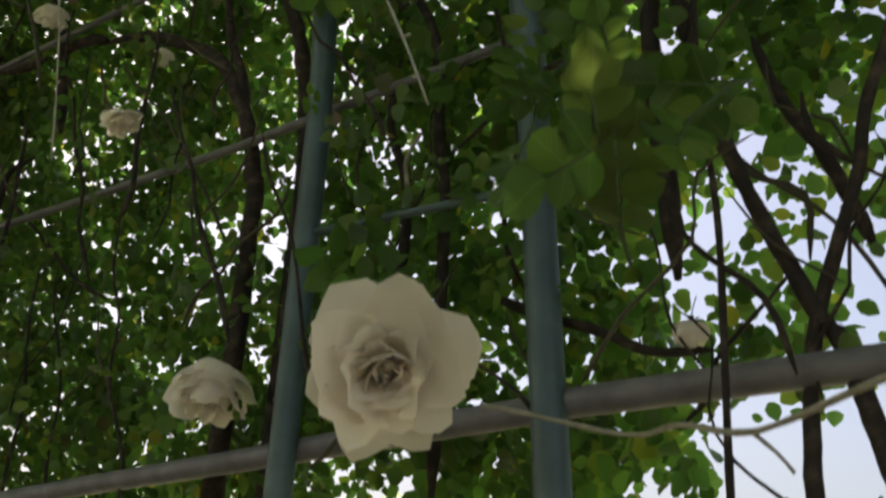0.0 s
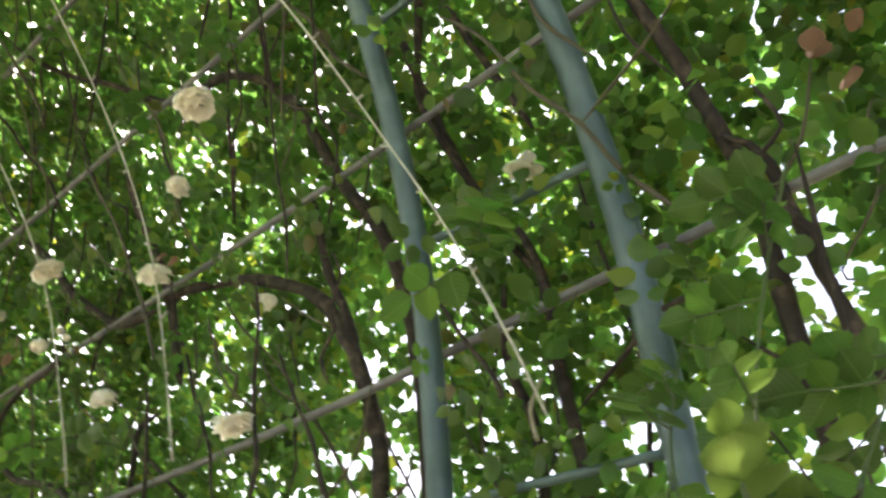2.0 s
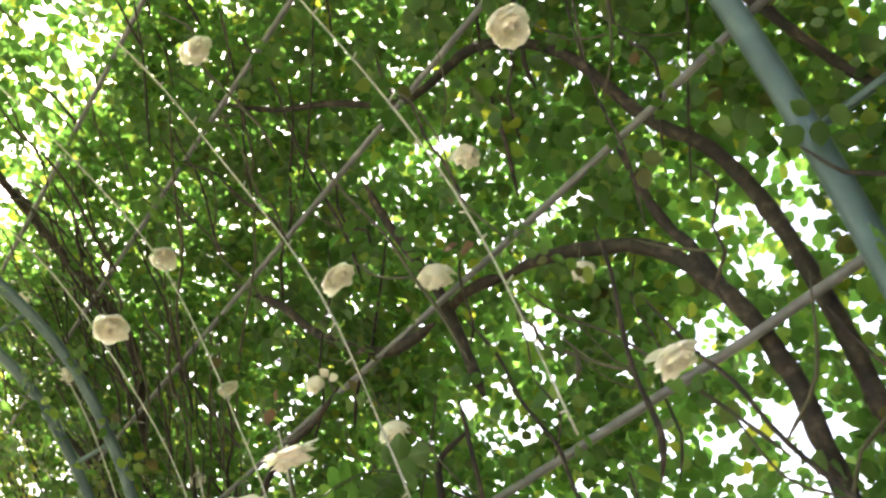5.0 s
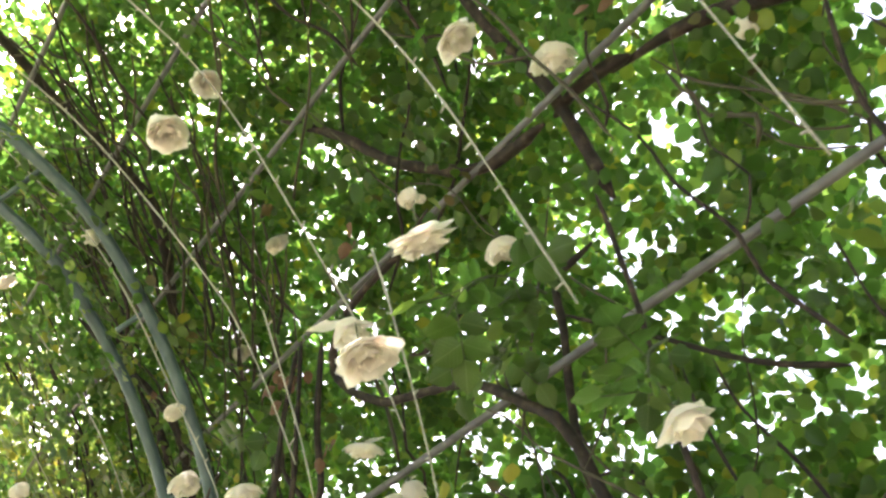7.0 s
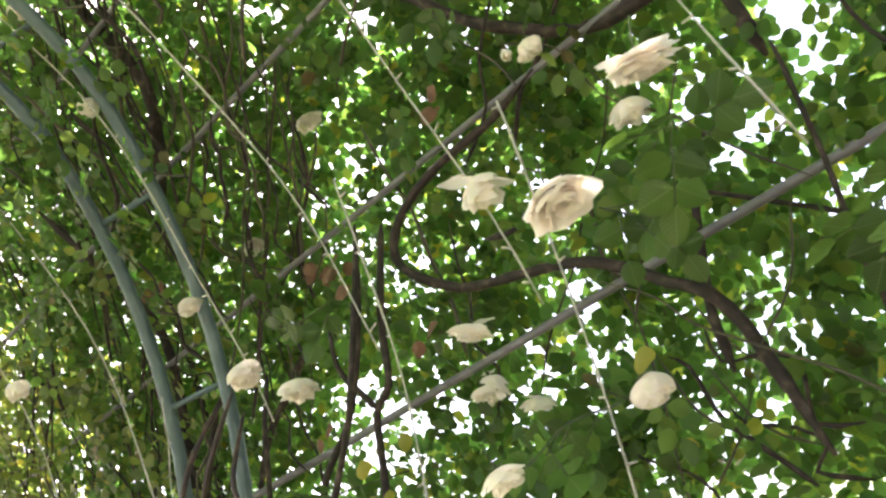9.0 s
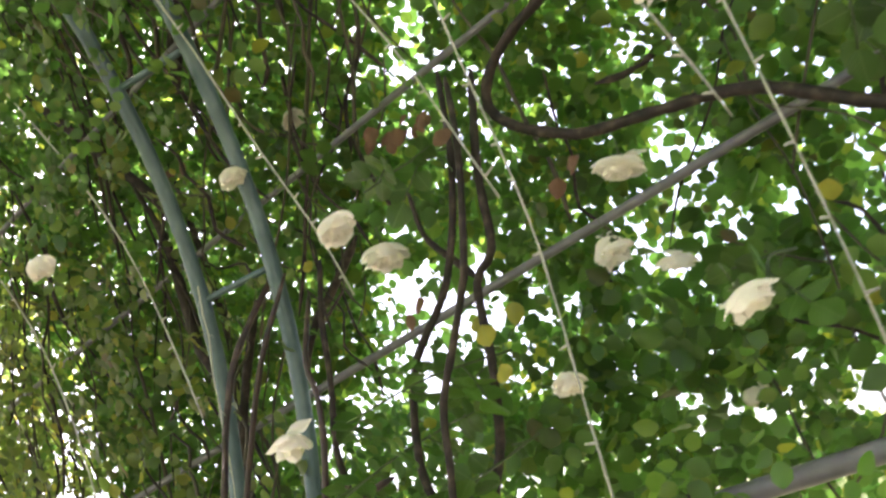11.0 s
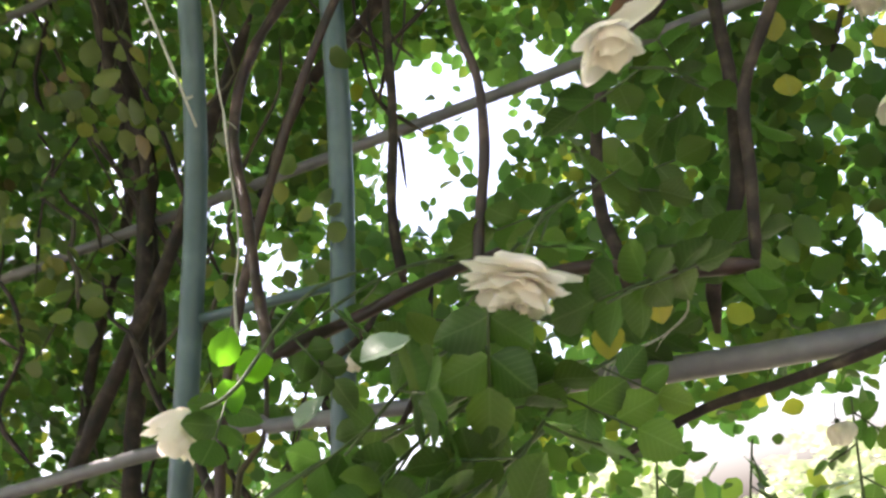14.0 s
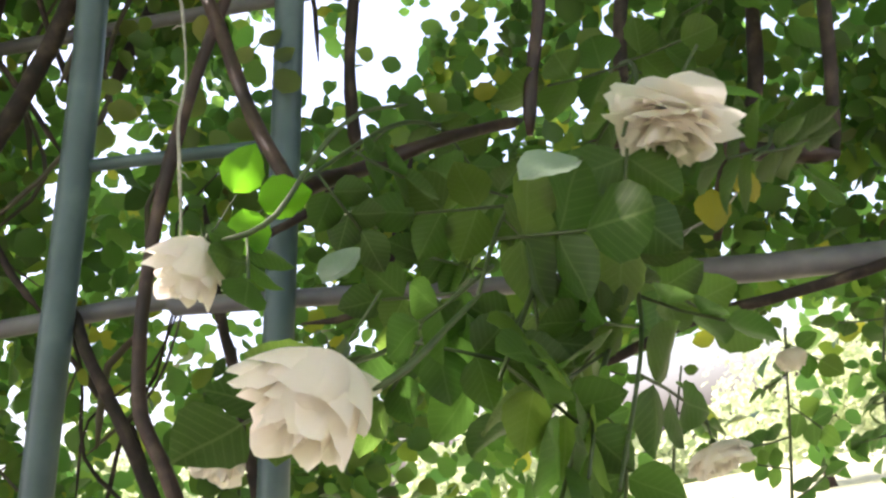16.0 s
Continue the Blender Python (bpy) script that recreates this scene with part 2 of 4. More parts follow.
# x, lean, leg, spring, shoulder radius, tube radius
TUBES = [((-6.2, 0.0, 1.80, 2.03, 2.4, 0.0245), (-5.9, 0.0, 1.80, 2.03, 2.4, 0.0245)), ((-3.35, 0.0, 1.80, 2.03, 2.4, 0.0245), (-3.05, 0.0, 1.80, 2.03, 2.4, 0.0245)),
         ((-0.462, 0.228, 1.667, 1.955, 1.70, 0.0175), (-0.231, 0.198, 1.690, 1.966, 1.82, 0.0175)), ((2.282, -0.03, 1.789, 2.09, 2.55, 0.0235), (2.742, -0.083, 1.80, 2.013, 2.375, 0.026)),
         ((5.0, 0.0, 1.80, 2.03, 2.4, 0.0245), (5.4, 0.0, 1.80, 2.03, 2.4, 0.0245))]
for pair in TUBES:
    lines = [arch_points(*tube[:5]) for tube in pair]
    for line, tube in zip(lines, pair):
        pipe("arch_tube", line, tube[5], M_TUBE, pergola, "blue-green painted steel arch tube", sides=16)
    for i in (4, 8, 12, 16, 20, 24, 28, 32):
        a, b = lines[0][i], lines[1][i]
        pipe("rung", [a.lerp(b, k / 3) for k in range(4)], 0.008, M_TUBE, pergola, sides=8)
# y, z of each crossbar across the arch, near ones pulled towards the camera
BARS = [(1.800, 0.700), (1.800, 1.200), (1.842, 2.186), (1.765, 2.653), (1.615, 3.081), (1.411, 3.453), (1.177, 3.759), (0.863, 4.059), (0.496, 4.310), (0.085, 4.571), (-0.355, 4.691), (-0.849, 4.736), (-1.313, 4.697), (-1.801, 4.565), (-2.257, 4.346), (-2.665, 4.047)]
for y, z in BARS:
    # near ends of the low bars raised to fit the camera's view
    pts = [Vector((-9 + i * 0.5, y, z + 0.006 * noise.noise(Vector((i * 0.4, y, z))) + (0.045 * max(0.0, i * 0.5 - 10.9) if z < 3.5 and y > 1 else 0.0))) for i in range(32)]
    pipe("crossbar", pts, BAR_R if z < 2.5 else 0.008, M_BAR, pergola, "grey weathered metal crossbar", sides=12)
low_bar = smooth_line([(-9, 1.72, 1.79), (-2.5, 1.71, 1.785), (-0.6, 1.70, 1.77), (-0.4, 1.70, 1.757), (0.02, 1.705, 1.70), (0.14, 1.71, 1.683)], 0.15)
pipe("crossbar", low_bar, 0.0105, M_BAR, pergola, "thin grey crossbar low on the arch", sides=12)
rail = smooth_line([(0.06, 1.70, 1.693), (0.15, 1.70, 1.682), (0.4, 1.70, 1.655), (0.85, 1.70, 1.637), (1.5, 1.74, 1.62)], 0.12)
pipe("crossbar", rail, lambda f: 0.0155 + 0.002 * f, M_BAR, pergola, "thick grey weathered crossbar", sides=14)
rail = smooth_line([(1.1, 1.82, 1.452), (1.75, 1.82, 1.493), (2.2, 1.82, 1.519), (2.78, 1.82, 1.557), (3.2, 1.82, 1.572), (6.5, 1.85, 1.68)], 0.15)
pipe("crossbar", rail, lambda f: 0.017 + 0.005 * min(1.0, f * 3), M_BAR, pergola, "thick grey weathered crossbar", sides=14)
settle(pergola)

# ---- twine ----
TWINES = [(2.44, 1.97, 1.9, 4.2), (1.76, 1.58, 2.05, 4.4), (1.30, 1.08, 2.1, 4.5), (0.83, 0.64, 2.1, 4.6), (0.44, 0.18, 2.2, 4.6), (0.09, -0.12, 2.2, 4.6),
          (-0.42, -0.62, 2.15, 4.6), (-0.88, -1.1, 2.0, 4.6), (-1.4, -1.5, 2.0, 4.6), (0.98, 0.99, 1.6, 2.5), (0.57, 0.60, 1.6, 2.6)]


def twine(x0, x1, s0, s1, seed):
    rnd = random.Random(seed)
    root = thing("twine", on_arch(x0, s0, -0.32), "pale thin garden twine with short knotted ends, strung up the arch", "twine", "twines")
    k = 24
    pts = []
    for i in range(k + 1):
        s = s0 + (s1 - s0) * i / k
        x = x0 + (x1 - x0) * (s - 2.6) / 1.1
        sag = 0.012 * noise.noise(Vector((s * 1.7, seed, 0)))
        pts.append(on_arch(x + sag, s, -0.32 + sag))
    pipe("cord", pts, 0.0021, M_TWINE, root, sides=6, rough=0.5, seed=seed)
    s = s0 + 0.05
    while s < s1:
        f = (s - s0) / (s1 - s0) * k
        p = pts[int(f)].lerp(pts[min(int(f) + 1, k)], f % 1)
        d = Vector((rnd.choice((-1, 1)), rnd.uniform(-0.2, 0.3), rnd.uniform(-0.2, 0.7))).normalized()
        e = p + d * rnd.uniform(0.010, 0.024)
        pipe("knot_end", [p, p.lerp(e, 0.5), e], lambda f: 0.0028 - 0.001 * f, M_TWINE, root, sides=5)
        s += rnd.uniform(0.07, 0.17)
    settle(root)


for i, (a, b, c, d) in enumerate(TWINES):
    twine(a, b, c, d, i + 1)


def loose_twine(points, label):
    rnd = random.Random(len(points) + points[0][0])
    root = thing("twine", points[0], label, "twine", "twines")
    line = smooth_line(points, 0.015)
    line = [p + Vector((0.006 * noise.noise(p * 14), 0.004 * noise.noise(p * 11 + Vector((5, 0, 0))), 0)) for p in line]
    pipe("cord", line, 0.0018, M_TWINE, root, sides=6, rough=0.7, seed=points[0][0])
    for i in range(2, len(line) - 1, 5):
        p = line[i]
        d = Vector((rnd.uniform(-1, 1), rnd.uniform(-0.4, 0.2), rnd.uniform(-0.8, 0.3))).normalized() * rnd.uniform(0.012, 0.028)
        pipe("frayed_strand", [p, p + d * 0.6, p + d + Vector((0, 0, -0.004))], lambda f: 0.0011 - 0.0006 * f, M_TWINE, root, sides=5)
    settle(root)


loose_twine([(-0.30, 1.55, 2.42), (-0.318, 1.55, 2.01), (-0.335, 1.55, 1.90), (-0.352, 1.55, 1.78)], "pale frayed twine hanging straight down beside a tube")
loose_twine([(0.20, 1.52, 1.745), (0.19, 1.58, 1.72), (0.15, 1.64, 1.712), (0.08, 1.677, 1.705), (0.065, 1.675, 1.66)], "pale wire tied from a cane down to the grey rail")
loose_twine([(-0.40, 1.72, 1.757), (-0.349, 1.70, 1.746), (-0.305, 1.70, 1.744), (-0.245, 1.70, 1.738)], "pale twine tied level between two arch tubes")

# ---- canes of the climbing rose ----
rose_plant = thing("climbing_rose", (0.6, YW + 0.1, 0), "old climbing rose trained over the pergola, dark bare canes", "climbing rose")


def cane(points, off, r0, r1=None, mat=None):
    """A cane through places (x, s) on the arch."""
    r1 = r0 * 0.8 if r1 is None else r1
    if max(x for x, s in points) < -0.25:
        r0, r1 = r0 * 0.8, r1 * 0.8
    pts = smooth_line([on_arch(x, s, off + 0.015 * noise.noise(Vector((x * 3, s * 3, r0 * 90)))) for x, s in points], 0.02 if r0 > 0.008 else 0.03)
    low = (points[0][1] < 0.5, points[-1][1] < 0.5)

    def girth(f):
        r = r0 + (r1 - r0) * f
        start = 1.0 if low[0] else min(1.0, 0.3 + f / 0.10)
        end = 1.0 if low[1] else min(1.0, 0.3 + (1 - f) / 0.10)
        return r * min(start, end)
    pipe("cane", pts, girth, mat or M_BARK, rose_plant, sides=9 if r0 > 0.008 else 6, rough=0.28, seed=points[0][0] * 7)


cane([(2.04, 0.00), (2.05, 1.01), (2.02, 2.01), (2.01, 2.14), (1.99, 2.24), (1.94, 2.35), (1.86, 2.46), (1.73, 2.54), (1.58, 2.60), (1.42, 2.63)], 0.04, 0.0263, 0.0150)
cane([(1.97, 2.26), (1.94, 2.40), (1.90, 2.51), (1.89, 2.70)], 0.04, 0.0130, 0.0095)
cane([(0.75, 3.79), (0.82, 3.63), (0.98, 3.47), (1.19, 3.33), (1.41, 3.17), (1.67, 3.12), (1.85, 2.96), (1.95, 2.71), (2.04, 2.57), (2.08, 2.43), (2.10, 2.25), (2.11, 2.08), (2.11, 1.97), (2.12, 1.17), (2.13, 0.07)], 0.09, 0.0070, 0.0280)
cane([(2.90, 2.35), (2.95, 2.29), (2.99, 2.09), (3.04, 1.89), (3.14, 1.64), (3.17, 1.58), (3.27, 1.18)], -0.02, 0.0099, 0.0137)
cane([(3.29, 2.18), (3.27, 2.06), (3.22, 1.92), (3.20, 1.82), (3.14, 1.64), (3.12, 1.48), (3.12, 1.19)], -0.02, 0.0081, 0.0112)
cane([(3.14, 1.97), (3.15, 1.90), (3.20, 1.84)], -0.02, 0.0075, 0.0055)
cane([(3.02, 2.26), (3.02, 1.96), (3.04, 1.76), (3.04, 1.47), (3.04, 1.07)], -0.08, 0.0046, 0.0064)
cane([(2.65, 1.75), (2.73, 1.71), (2.83, 1.67), (2.91, 1.63), (3.00, 1.62)], 0.00, 0.0092, 0.0067)
cane([(2.39, 2.47), (2.45, 2.37), (2.48, 2.25), (2.48, 2.10), (2.50, 1.95), (2.52, 1.45)], 0.05, 0.0093, 0.0128)
cane([(2.77, 2.81), (2.84, 2.56), (2.87, 2.44), (2.90, 2.32), (2.92, 2.22), (2.92, 2.13), (2.95, 1.73)], 0.00, 0.0125, 0.0173)
cane([(2.85, 2.11), (2.76, 2.11), (2.68, 2.06), (2.58, 2.00)], -0.05, 0.0059, 0.0043)
cane([(2.29, 3.14), (2.36, 2.94), (2.42, 2.77), (2.49, 2.59)], 0.10, 0.0106, 0.0077)
cane([(2.34, 3.09), (2.32, 2.97), (2.27, 2.85), (2.25, 2.76), (2.32, 2.55)], 0.08, 0.0099, 0.0072)
cane([(2.36, 2.32), (2.34, 2.18), (2.39, 2.02), (2.39, 1.67)], 0.08, 0.0085, 0.0117)
cane([(3.06, 2.13), (3.10, 2.00), (3.15, 1.90), (3.20, 1.75)], 0.05, 0.0085, 0.0117)
cane([(2.22, 2.96), (2.25, 2.78), (2.30, 2.59), (2.38, 2.40), (2.43, 2.29), (2.47, 1.97)], 0.10, 0.0114, 0.0083)
cane([(0.95, 2.62), (0.81, 2.59), (0.63, 2.58), (0.49, 2.53), (0.46, 2.44), (0.59, 2.32), (0.75, 2.27), (0.89, 2.22), (1.01, 2.12), (1.11, 2.01), (1.18, 1.74)], -0.10, 0.0091, 0.0126)
cane([(0.55, 3.16), (0.71, 2.99), (0.84, 2.82), (1.05, 2.66), (1.25, 2.63)], 0.00, 0.0112, 0.0154)
cane([(1.21, 3.06), (1.23, 2.92), (1.26, 2.79), (1.29, 2.66), (1.31, 2.41)], 0.02, 0.0110, 0.0151)
cane([(1.26, 2.64), (1.33, 2.65), (1.41, 2.64), (1.48, 2.62)], 0.03, 0.0120, 0.0160)
cane([(1.03, 1.94), (1.03, 2.07), (1.08, 2.25), (1.11, 2.34), (1.23, 2.36)], 0.00, 0.0103, 0.0075)
cane([(1.36, 2.38), (1.36, 2.33), (1.35, 2.15), (1.34, 2.02), (1.34, 1.77)], -0.10, 0.0050, 0.0069)
cane([(1.05, 2.30), (1.26, 2.14), (1.43, 2.01), (1.58, 1.93)], 0.05, 0.0047, 0.0065)
cane([(-0.21, 4.39), (-0.24, 4.11), (-0.26, 3.84), (-0.20, 3.48), (-0.22, 3.30), (-0.42, 3.05)], 0.05, 0.0150, 0.0207)
cane([(-0.87, 3.34), (-0.73, 3.06), (-0.61, 2.79), (-0.62, 2.52), (-0.66, 1.92)], 0.00, 0.0158, 0.0217)
cane([(-0.63, 2.92), (-0.61, 2.73), (-0.63, 2.46), (-0.59, 2.28), (-0.64, 2.06), (-0.74, 1.46), (-0.74, 0.06)], -0.05, 0.0163, 0.0224)
cane([(0.62, 2.42), (0.71, 2.40), (0.87, 2.43)], 0.00, 0.0074, 0.0054)
cane([(-0.67, 3.01), (-0.72, 2.81), (-0.73, 2.59), (-0.77, 2.36), (-0.80, 2.25), (-0.95, 1.86), (-1.00, 0.96), (-1.00, 0.06)], 0.15, 0.0124, 0.0170)
cane([(-0.09, 2.47), (-0.22, 2.40), (-0.35, 2.32), (-0.50, 2.11)], 0.05, 0.0116, 0.0084)
cane([(-0.11, 1.86), (-0.15, 1.76), (-0.19, 1.70), (-0.26, 1.70)], -0.20, 0.0060, 0.0043)
cane([(-0.79, 1.76), (-0.64, 1.96), (-0.54, 2.09), (-0.43, 2.28), (-0.33, 2.43)], -0.10, 0.0170, 0.0124)
cane([(-0.38, 1.92), (-0.38, 1.77), (-0.37, 1.64), (-0.37, 1.19)], 0.00, 0.0089, 0.0123)
cane([(-0.58, 1.77), (-0.52, 1.66), (-0.50, 1.61), (-0.45, 1.21)], 0.00, 0.0071, 0.0097)
cane([(-0.19, 1.85), (-0.23, 1.82), (-0.32, 1.79)], -0.20, 0.0057, 0.0042)



def front_cane(points, r0, r1, mat=None):
    """A cane or stem through places in front of the leaves."""
    pts = smooth_line(points, 0.02)
    pipe("cane", pts, lambda f: (r0 + (r1 - r0) * f) * min(1.0, 0.45 + f / 0.06, 0.45 + (1 - f) / 0.06), mat or M_BARK, rose_plant, sides=9, rough=0.2, seed=r0 * 900 + points[0][0])


M_RED = surface("reddish_cane", [(0.3, (0.014, 0.006, 0.005)), (0.54, (0.036, 0.016, 0.013)), (0.74, (0.09, 0.052, 0.040))], 34.0, 0.55, (0.7, 0.003))
front_cane([(-0.20, 1.70, 2.44), (-0.277, 1.60, 2.261), (-0.306, 1.56, 2.126), (-0.274, 1.50, 1.981), (-0.249, 1.45, 1.853), (-0.218, 1.40, 1.756)], 0.0078, 0.0068, M_RED)
front_cane([(-0.225, 1.405, 1.762), (-0.163, 1.50, 1.803), (-0.08, 1.55, 1.835), (0.02, 1.66, 1.88)], 0.0085, 0.006, M_RED)
front_cane([(-0.10, 1.62, 2.36), (-0.186, 1.58, 2.197), (-0.288, 1.58, 2.021), (-0.357, 1.58, 1.875), (-0.399, 1.58, 1.745), (-0.417, 1.58, 1.649), (-0.413, 1.58, 1.61), (-0.395, 1.58, 1.546), (-0.36, 1.62, 1.3), (-0.33, 1.75, 0.6), (-0.33, 1.85, 0.0)], 0.0062, 0.0105, M_RED)
front_cane([(0.03, 1.55, 2.25), (0.042, 1.49, 2.10), (0.050, 1.49, 2.032), (0.038, 1.49, 1.945), (0.007, 1.49, 1.846), (-0.004, 1.49, 1.801)], 0.005, 0.0068, M_RED)
front_cane([(-0.09, 1.72, 2.40), (-0.109, 1.70, 2.266), (-0.127, 1.70, 2.138), (-0.159, 1.70, 1.996), (-0.17, 1.72, 1.90)], 0.006, 0.008)
front_cane([(-0.107, 1.70, 2.25), (-0.06, 1.70, 2.275), (-0.03, 1.71, 2.30)], 0.004, 0.003)
front_cane([(0.05, 1.52, 1.79), (0.111, 1.50, 1.778), (0.21, 1.50, 1.743), (0.277, 1.50, 1.728)], 0.007, 0.010, M_RED)
front_cane([(0.272, 1.50, 1.724), (0.294, 1.50, 1.809), (0.318, 1.50, 1.909), (0.369, 1.50, 1.986), (0.424, 1.50, 2.068), (0.443, 1.50, 2.106), (0.47, 1.54, 2.30), (0.44, 1.62, 2.5)], 0.0070, 0.006)
front_cane([(0.40, 1.66, 2.55), (0.387, 1.62, 2.319), (0.303, 1.62, 2.145), (0.178, 1.62, 2.034), (0.130, 1.62, 1.892), (0.134, 1.62, 1.809), (0.13, 1.66, 1.74)], 0.006, 0.009)
front_cane([(0.46, 1.68, 2.52), (0.416, 1.66, 2.322), (0.391, 1.66, 2.173), (0.339, 1.66, 2.131), (0.316, 1.66, 1.989), (0.283, 1.66, 1.857), (0.229, 1.67, 1.775), (0.21, 1.70, 1.71)], 0.008, 0.009)
front_cane([(0.345, 1.66, 2.135), (0.31, 1.65, 2.19), (0.27, 1.64, 2.26), (0.255, 1.65, 2.36)], 0.0075, 0.005)
front_cane([(0.05, 1.72, 1.60), (0.167, 1.70, 1.628), (0.256, 1.69, 1.632), (0.361, 1.69, 1.642), (0.424, 1.69, 1.652), (0.6, 1.72, 1.67)], 0.006, 0.0075)
front_cane([(-0.51, 1.70, 1.78), (-0.489, 1.66, 1.720), (-0.467, 1.66, 1.655), (-0.442, 1.66, 1.568), (-0.41, 1.72, 1.40)], 0.007, 0.008)
# green flower stems
for pts in ([(-0.112, 1.45, 1.837), (-0.153, 1.40, 1.817), (-0.184, 1.38, 1.79), (-0.21, 1.36, 1.754), (-0.23, 1.345, 1.726), (-0.252, 1.34, 1.714), (-0.273, 1.34, 1.713)], [(-0.10, 1.24, 1.615), (-0.127, 1.19, 1.59), (-0.153, 1.16, 1.568), (-0.173, 1.15, 1.559)]):
    front_cane(pts, 0.0019, 0.0024, M_STEM)

# thin twigs that run through the leaves
rng = random.Random(11)
for i in range(420):
    if i < 230:
        x, s, steep = rng.uniform(-2.0, 3.4), rng.uniform(1.3, 4.2), 0.8
    else:
        x, s, steep = rng.uniform(-3.2, 0.1), rng.uniform(1.0, 3.4), 0.55
    if -0.4 < x < 0.4 and s < 2.6:
        s += 1.0
    lean = rng.uniform(-1, 1) * steep + (0.25 if s > 2.5 else 0.0)
    length = rng.uniform(0.25, 0.8)
    off = rng.uniform(-0.15, 0.08)
    pts = []
    for k in range(6):
        f = k / 5
        pts.append((x + lean * length * f + 0.07 * noise.noise(Vector((i, f * 3, 0))), s + length * f * (1 - 0.3 * abs(lean)) + 0.05 * noise.noise(Vector((i, f * 3, 5)))))
    thick = rng.uniform(0.0025, 0.006) if i < 230 else rng.uniform(0.003, 0.008)
    cane(pts, off, thick, thick * 0.6, M_CANE if rng.random() < 0.4 else M_BARK)
    if rng.random() < 0.5:
        x1, s1 = pts[2]
        side = rng.choice((-1, 1)) * rng.uniform(0.10, 0.22)
        cane([(x1, s1), (x1 + side * 0.6, s1 + 0.07), (x1 + side, s1 + rng.uniform(0.12, 0.25))], off, thick * 0.7, 0.002, M_CANE)
settle(rose_plant)

# ---- leaves ----
FINE_MID = [(0.0, 0.0), (0.33, -0.045), (0.68, -0.055), (1.02, -0.13)]
FINE_RIM = [(0.06, 0.17, 0.02), (0.34, 0.395, 0.085), (0.68, 0.355, 0.07), (0.94, 0.12, -0.05)]
FINE_V = np.array([(f, 0.0, h) for f, h in FINE_MID] + [(f, w, h) for f, w, h in FINE_RIM] + [(f, -w, h) for f, w, h in FINE_RIM])
FINE_F = [(i, i + 1, i + 5, i + 4) for i in range(3)] + [(i + 1, i, i + 8, i + 9) for i in range(3)]
PLAIN_V = np.array([(0, 0, 0), (1, 0, -.05), (.22, .38, .04), (.74, .36, .03), (.22, -.38, .04), (.74, -.36, .03)])
PLAIN_F = [(0, 1, 3, 2), (1, 0, 4, 5)]


def leaflets(centres, outward, count_rng, length, per=5):
    """Compound leaves: base, way, face and length of every leaflet."""
    n = len(centres)
    face = outward * 0.9 + count_rng.normal(0, 0.48, (n, 3)) + np.array([0, 0, 0.35])
    face /= np.linalg.norm(face, axis=1)[:, None]
    way = count_rng.normal(0, 1, (n, 3)) + np.array([0, -0.2, -0.5])
    way -= face * (way * face).sum(1)[:, None]
    way /= np.linalg.norm(way, axis=1)[:, None]
    across = np.cross(face, way)
    size = length * count_rng.uniform(0.55, 1.35, n)
    out = []
    spots = [(1.5, 0.0, 0.0), (1.05, 0.16, 62), (1.05, -0.16, -62), (0.35, 0.12, 75), (0.35, -0.12, -75)][:per]
    for u, v, turn in spots:
        a = np.radians(turn + count_rng.normal(0, 12, n))[:, None]
        d = way * np.cos(a) + across * np.sin(a)
        f = face + count_rng.normal(0, 0.32, (n, 3))
        f -= d * (f * d).sum(1)[:, None]
        f /= np.linalg.norm(f, axis=1)[:, None]
        k = size * count_rng.uniform(0.75, 1.1, n) * (1.0 if turn == 0 else 0.88)
        out.append((centres + way * (u * size)[:, None] + across * (v * size)[:, None], d, f, k))
    return [np.concatenate(c) for c in zip(*out)]


def leaf_mesh(name, base, way, face, size, fine, mat):
    tv, tf = (FINE_V, FINE_F) if fine else (PLAIN_V, PLAIN_F)
    across = np.cross(face, way)
    v = (base[:, None] + size[:, None, None] * (tv[None, :, :1] * way[:, None] + tv[None, :, 1:2] * across[:, None] + tv[None, :, 2:] * face[:, None])).reshape(-1, 3)
    n, m = len(base), len(tv)
    quads = (np.array(tf)[None] + (np.arange(n) * m)[:, None, None]).reshape(-1, 4)
    me = bpy.data.meshes.new(name)
    me.vertices.add(len(v))
    me.vertices.foreach_set("co", v.ravel())
    me.loops.add(quads.size)
    me.loops.foreach_set("vertex_index", quads.ravel().astype(np.int32))
    me.polygons.add(len(quads))
    me.polygons.foreach_set("loop_start", np.arange(0, quads.size, 4, dtype=np.int32))
    me.polygons.foreach_set("use_smooth", np.ones(len(quads), bool))
    me.materials.append(mat)
    me.update(calc_edges=True)
    return new(name, me)


# gaps in the leaves where the sky shows: x, s, radius
GAPS_A = [(-0.65, 2.26, 0.034), (-0.53, 2.13, 0.028), (-0.49, 2.10, 0.016), (-0.47, 1.88, 0.027), (-0.46, 1.66, 0.015), (-0.42, 1.76, 0.015), (-0.30, 2.18, 0.049), (-0.25, 2.15, 0.041), (-0.25, 2.24, 0.048), (-0.23, 2.38, 0.037), (-0.20, 2.04, 0.029), (-0.18, 2.33, 0.054), (-0.18, 2.18, 0.040), (-0.18, 3.94, 0.038), (-0.15, 2.10, 0.033), (-0.11, 2.19, 0.037), (-0.11, 2.33, 0.050), (-0.09, 2.23, 0.059), (-0.09, 2.15, 0.033), (-0.05, 2.07, 0.025), (0.00, 2.23, 0.042), (0.01, 2.37, 0.029), (0.06, 2.29, 0.036), (0.04, 2.11, 0.021), (0.06, 1.59, 0.033)]
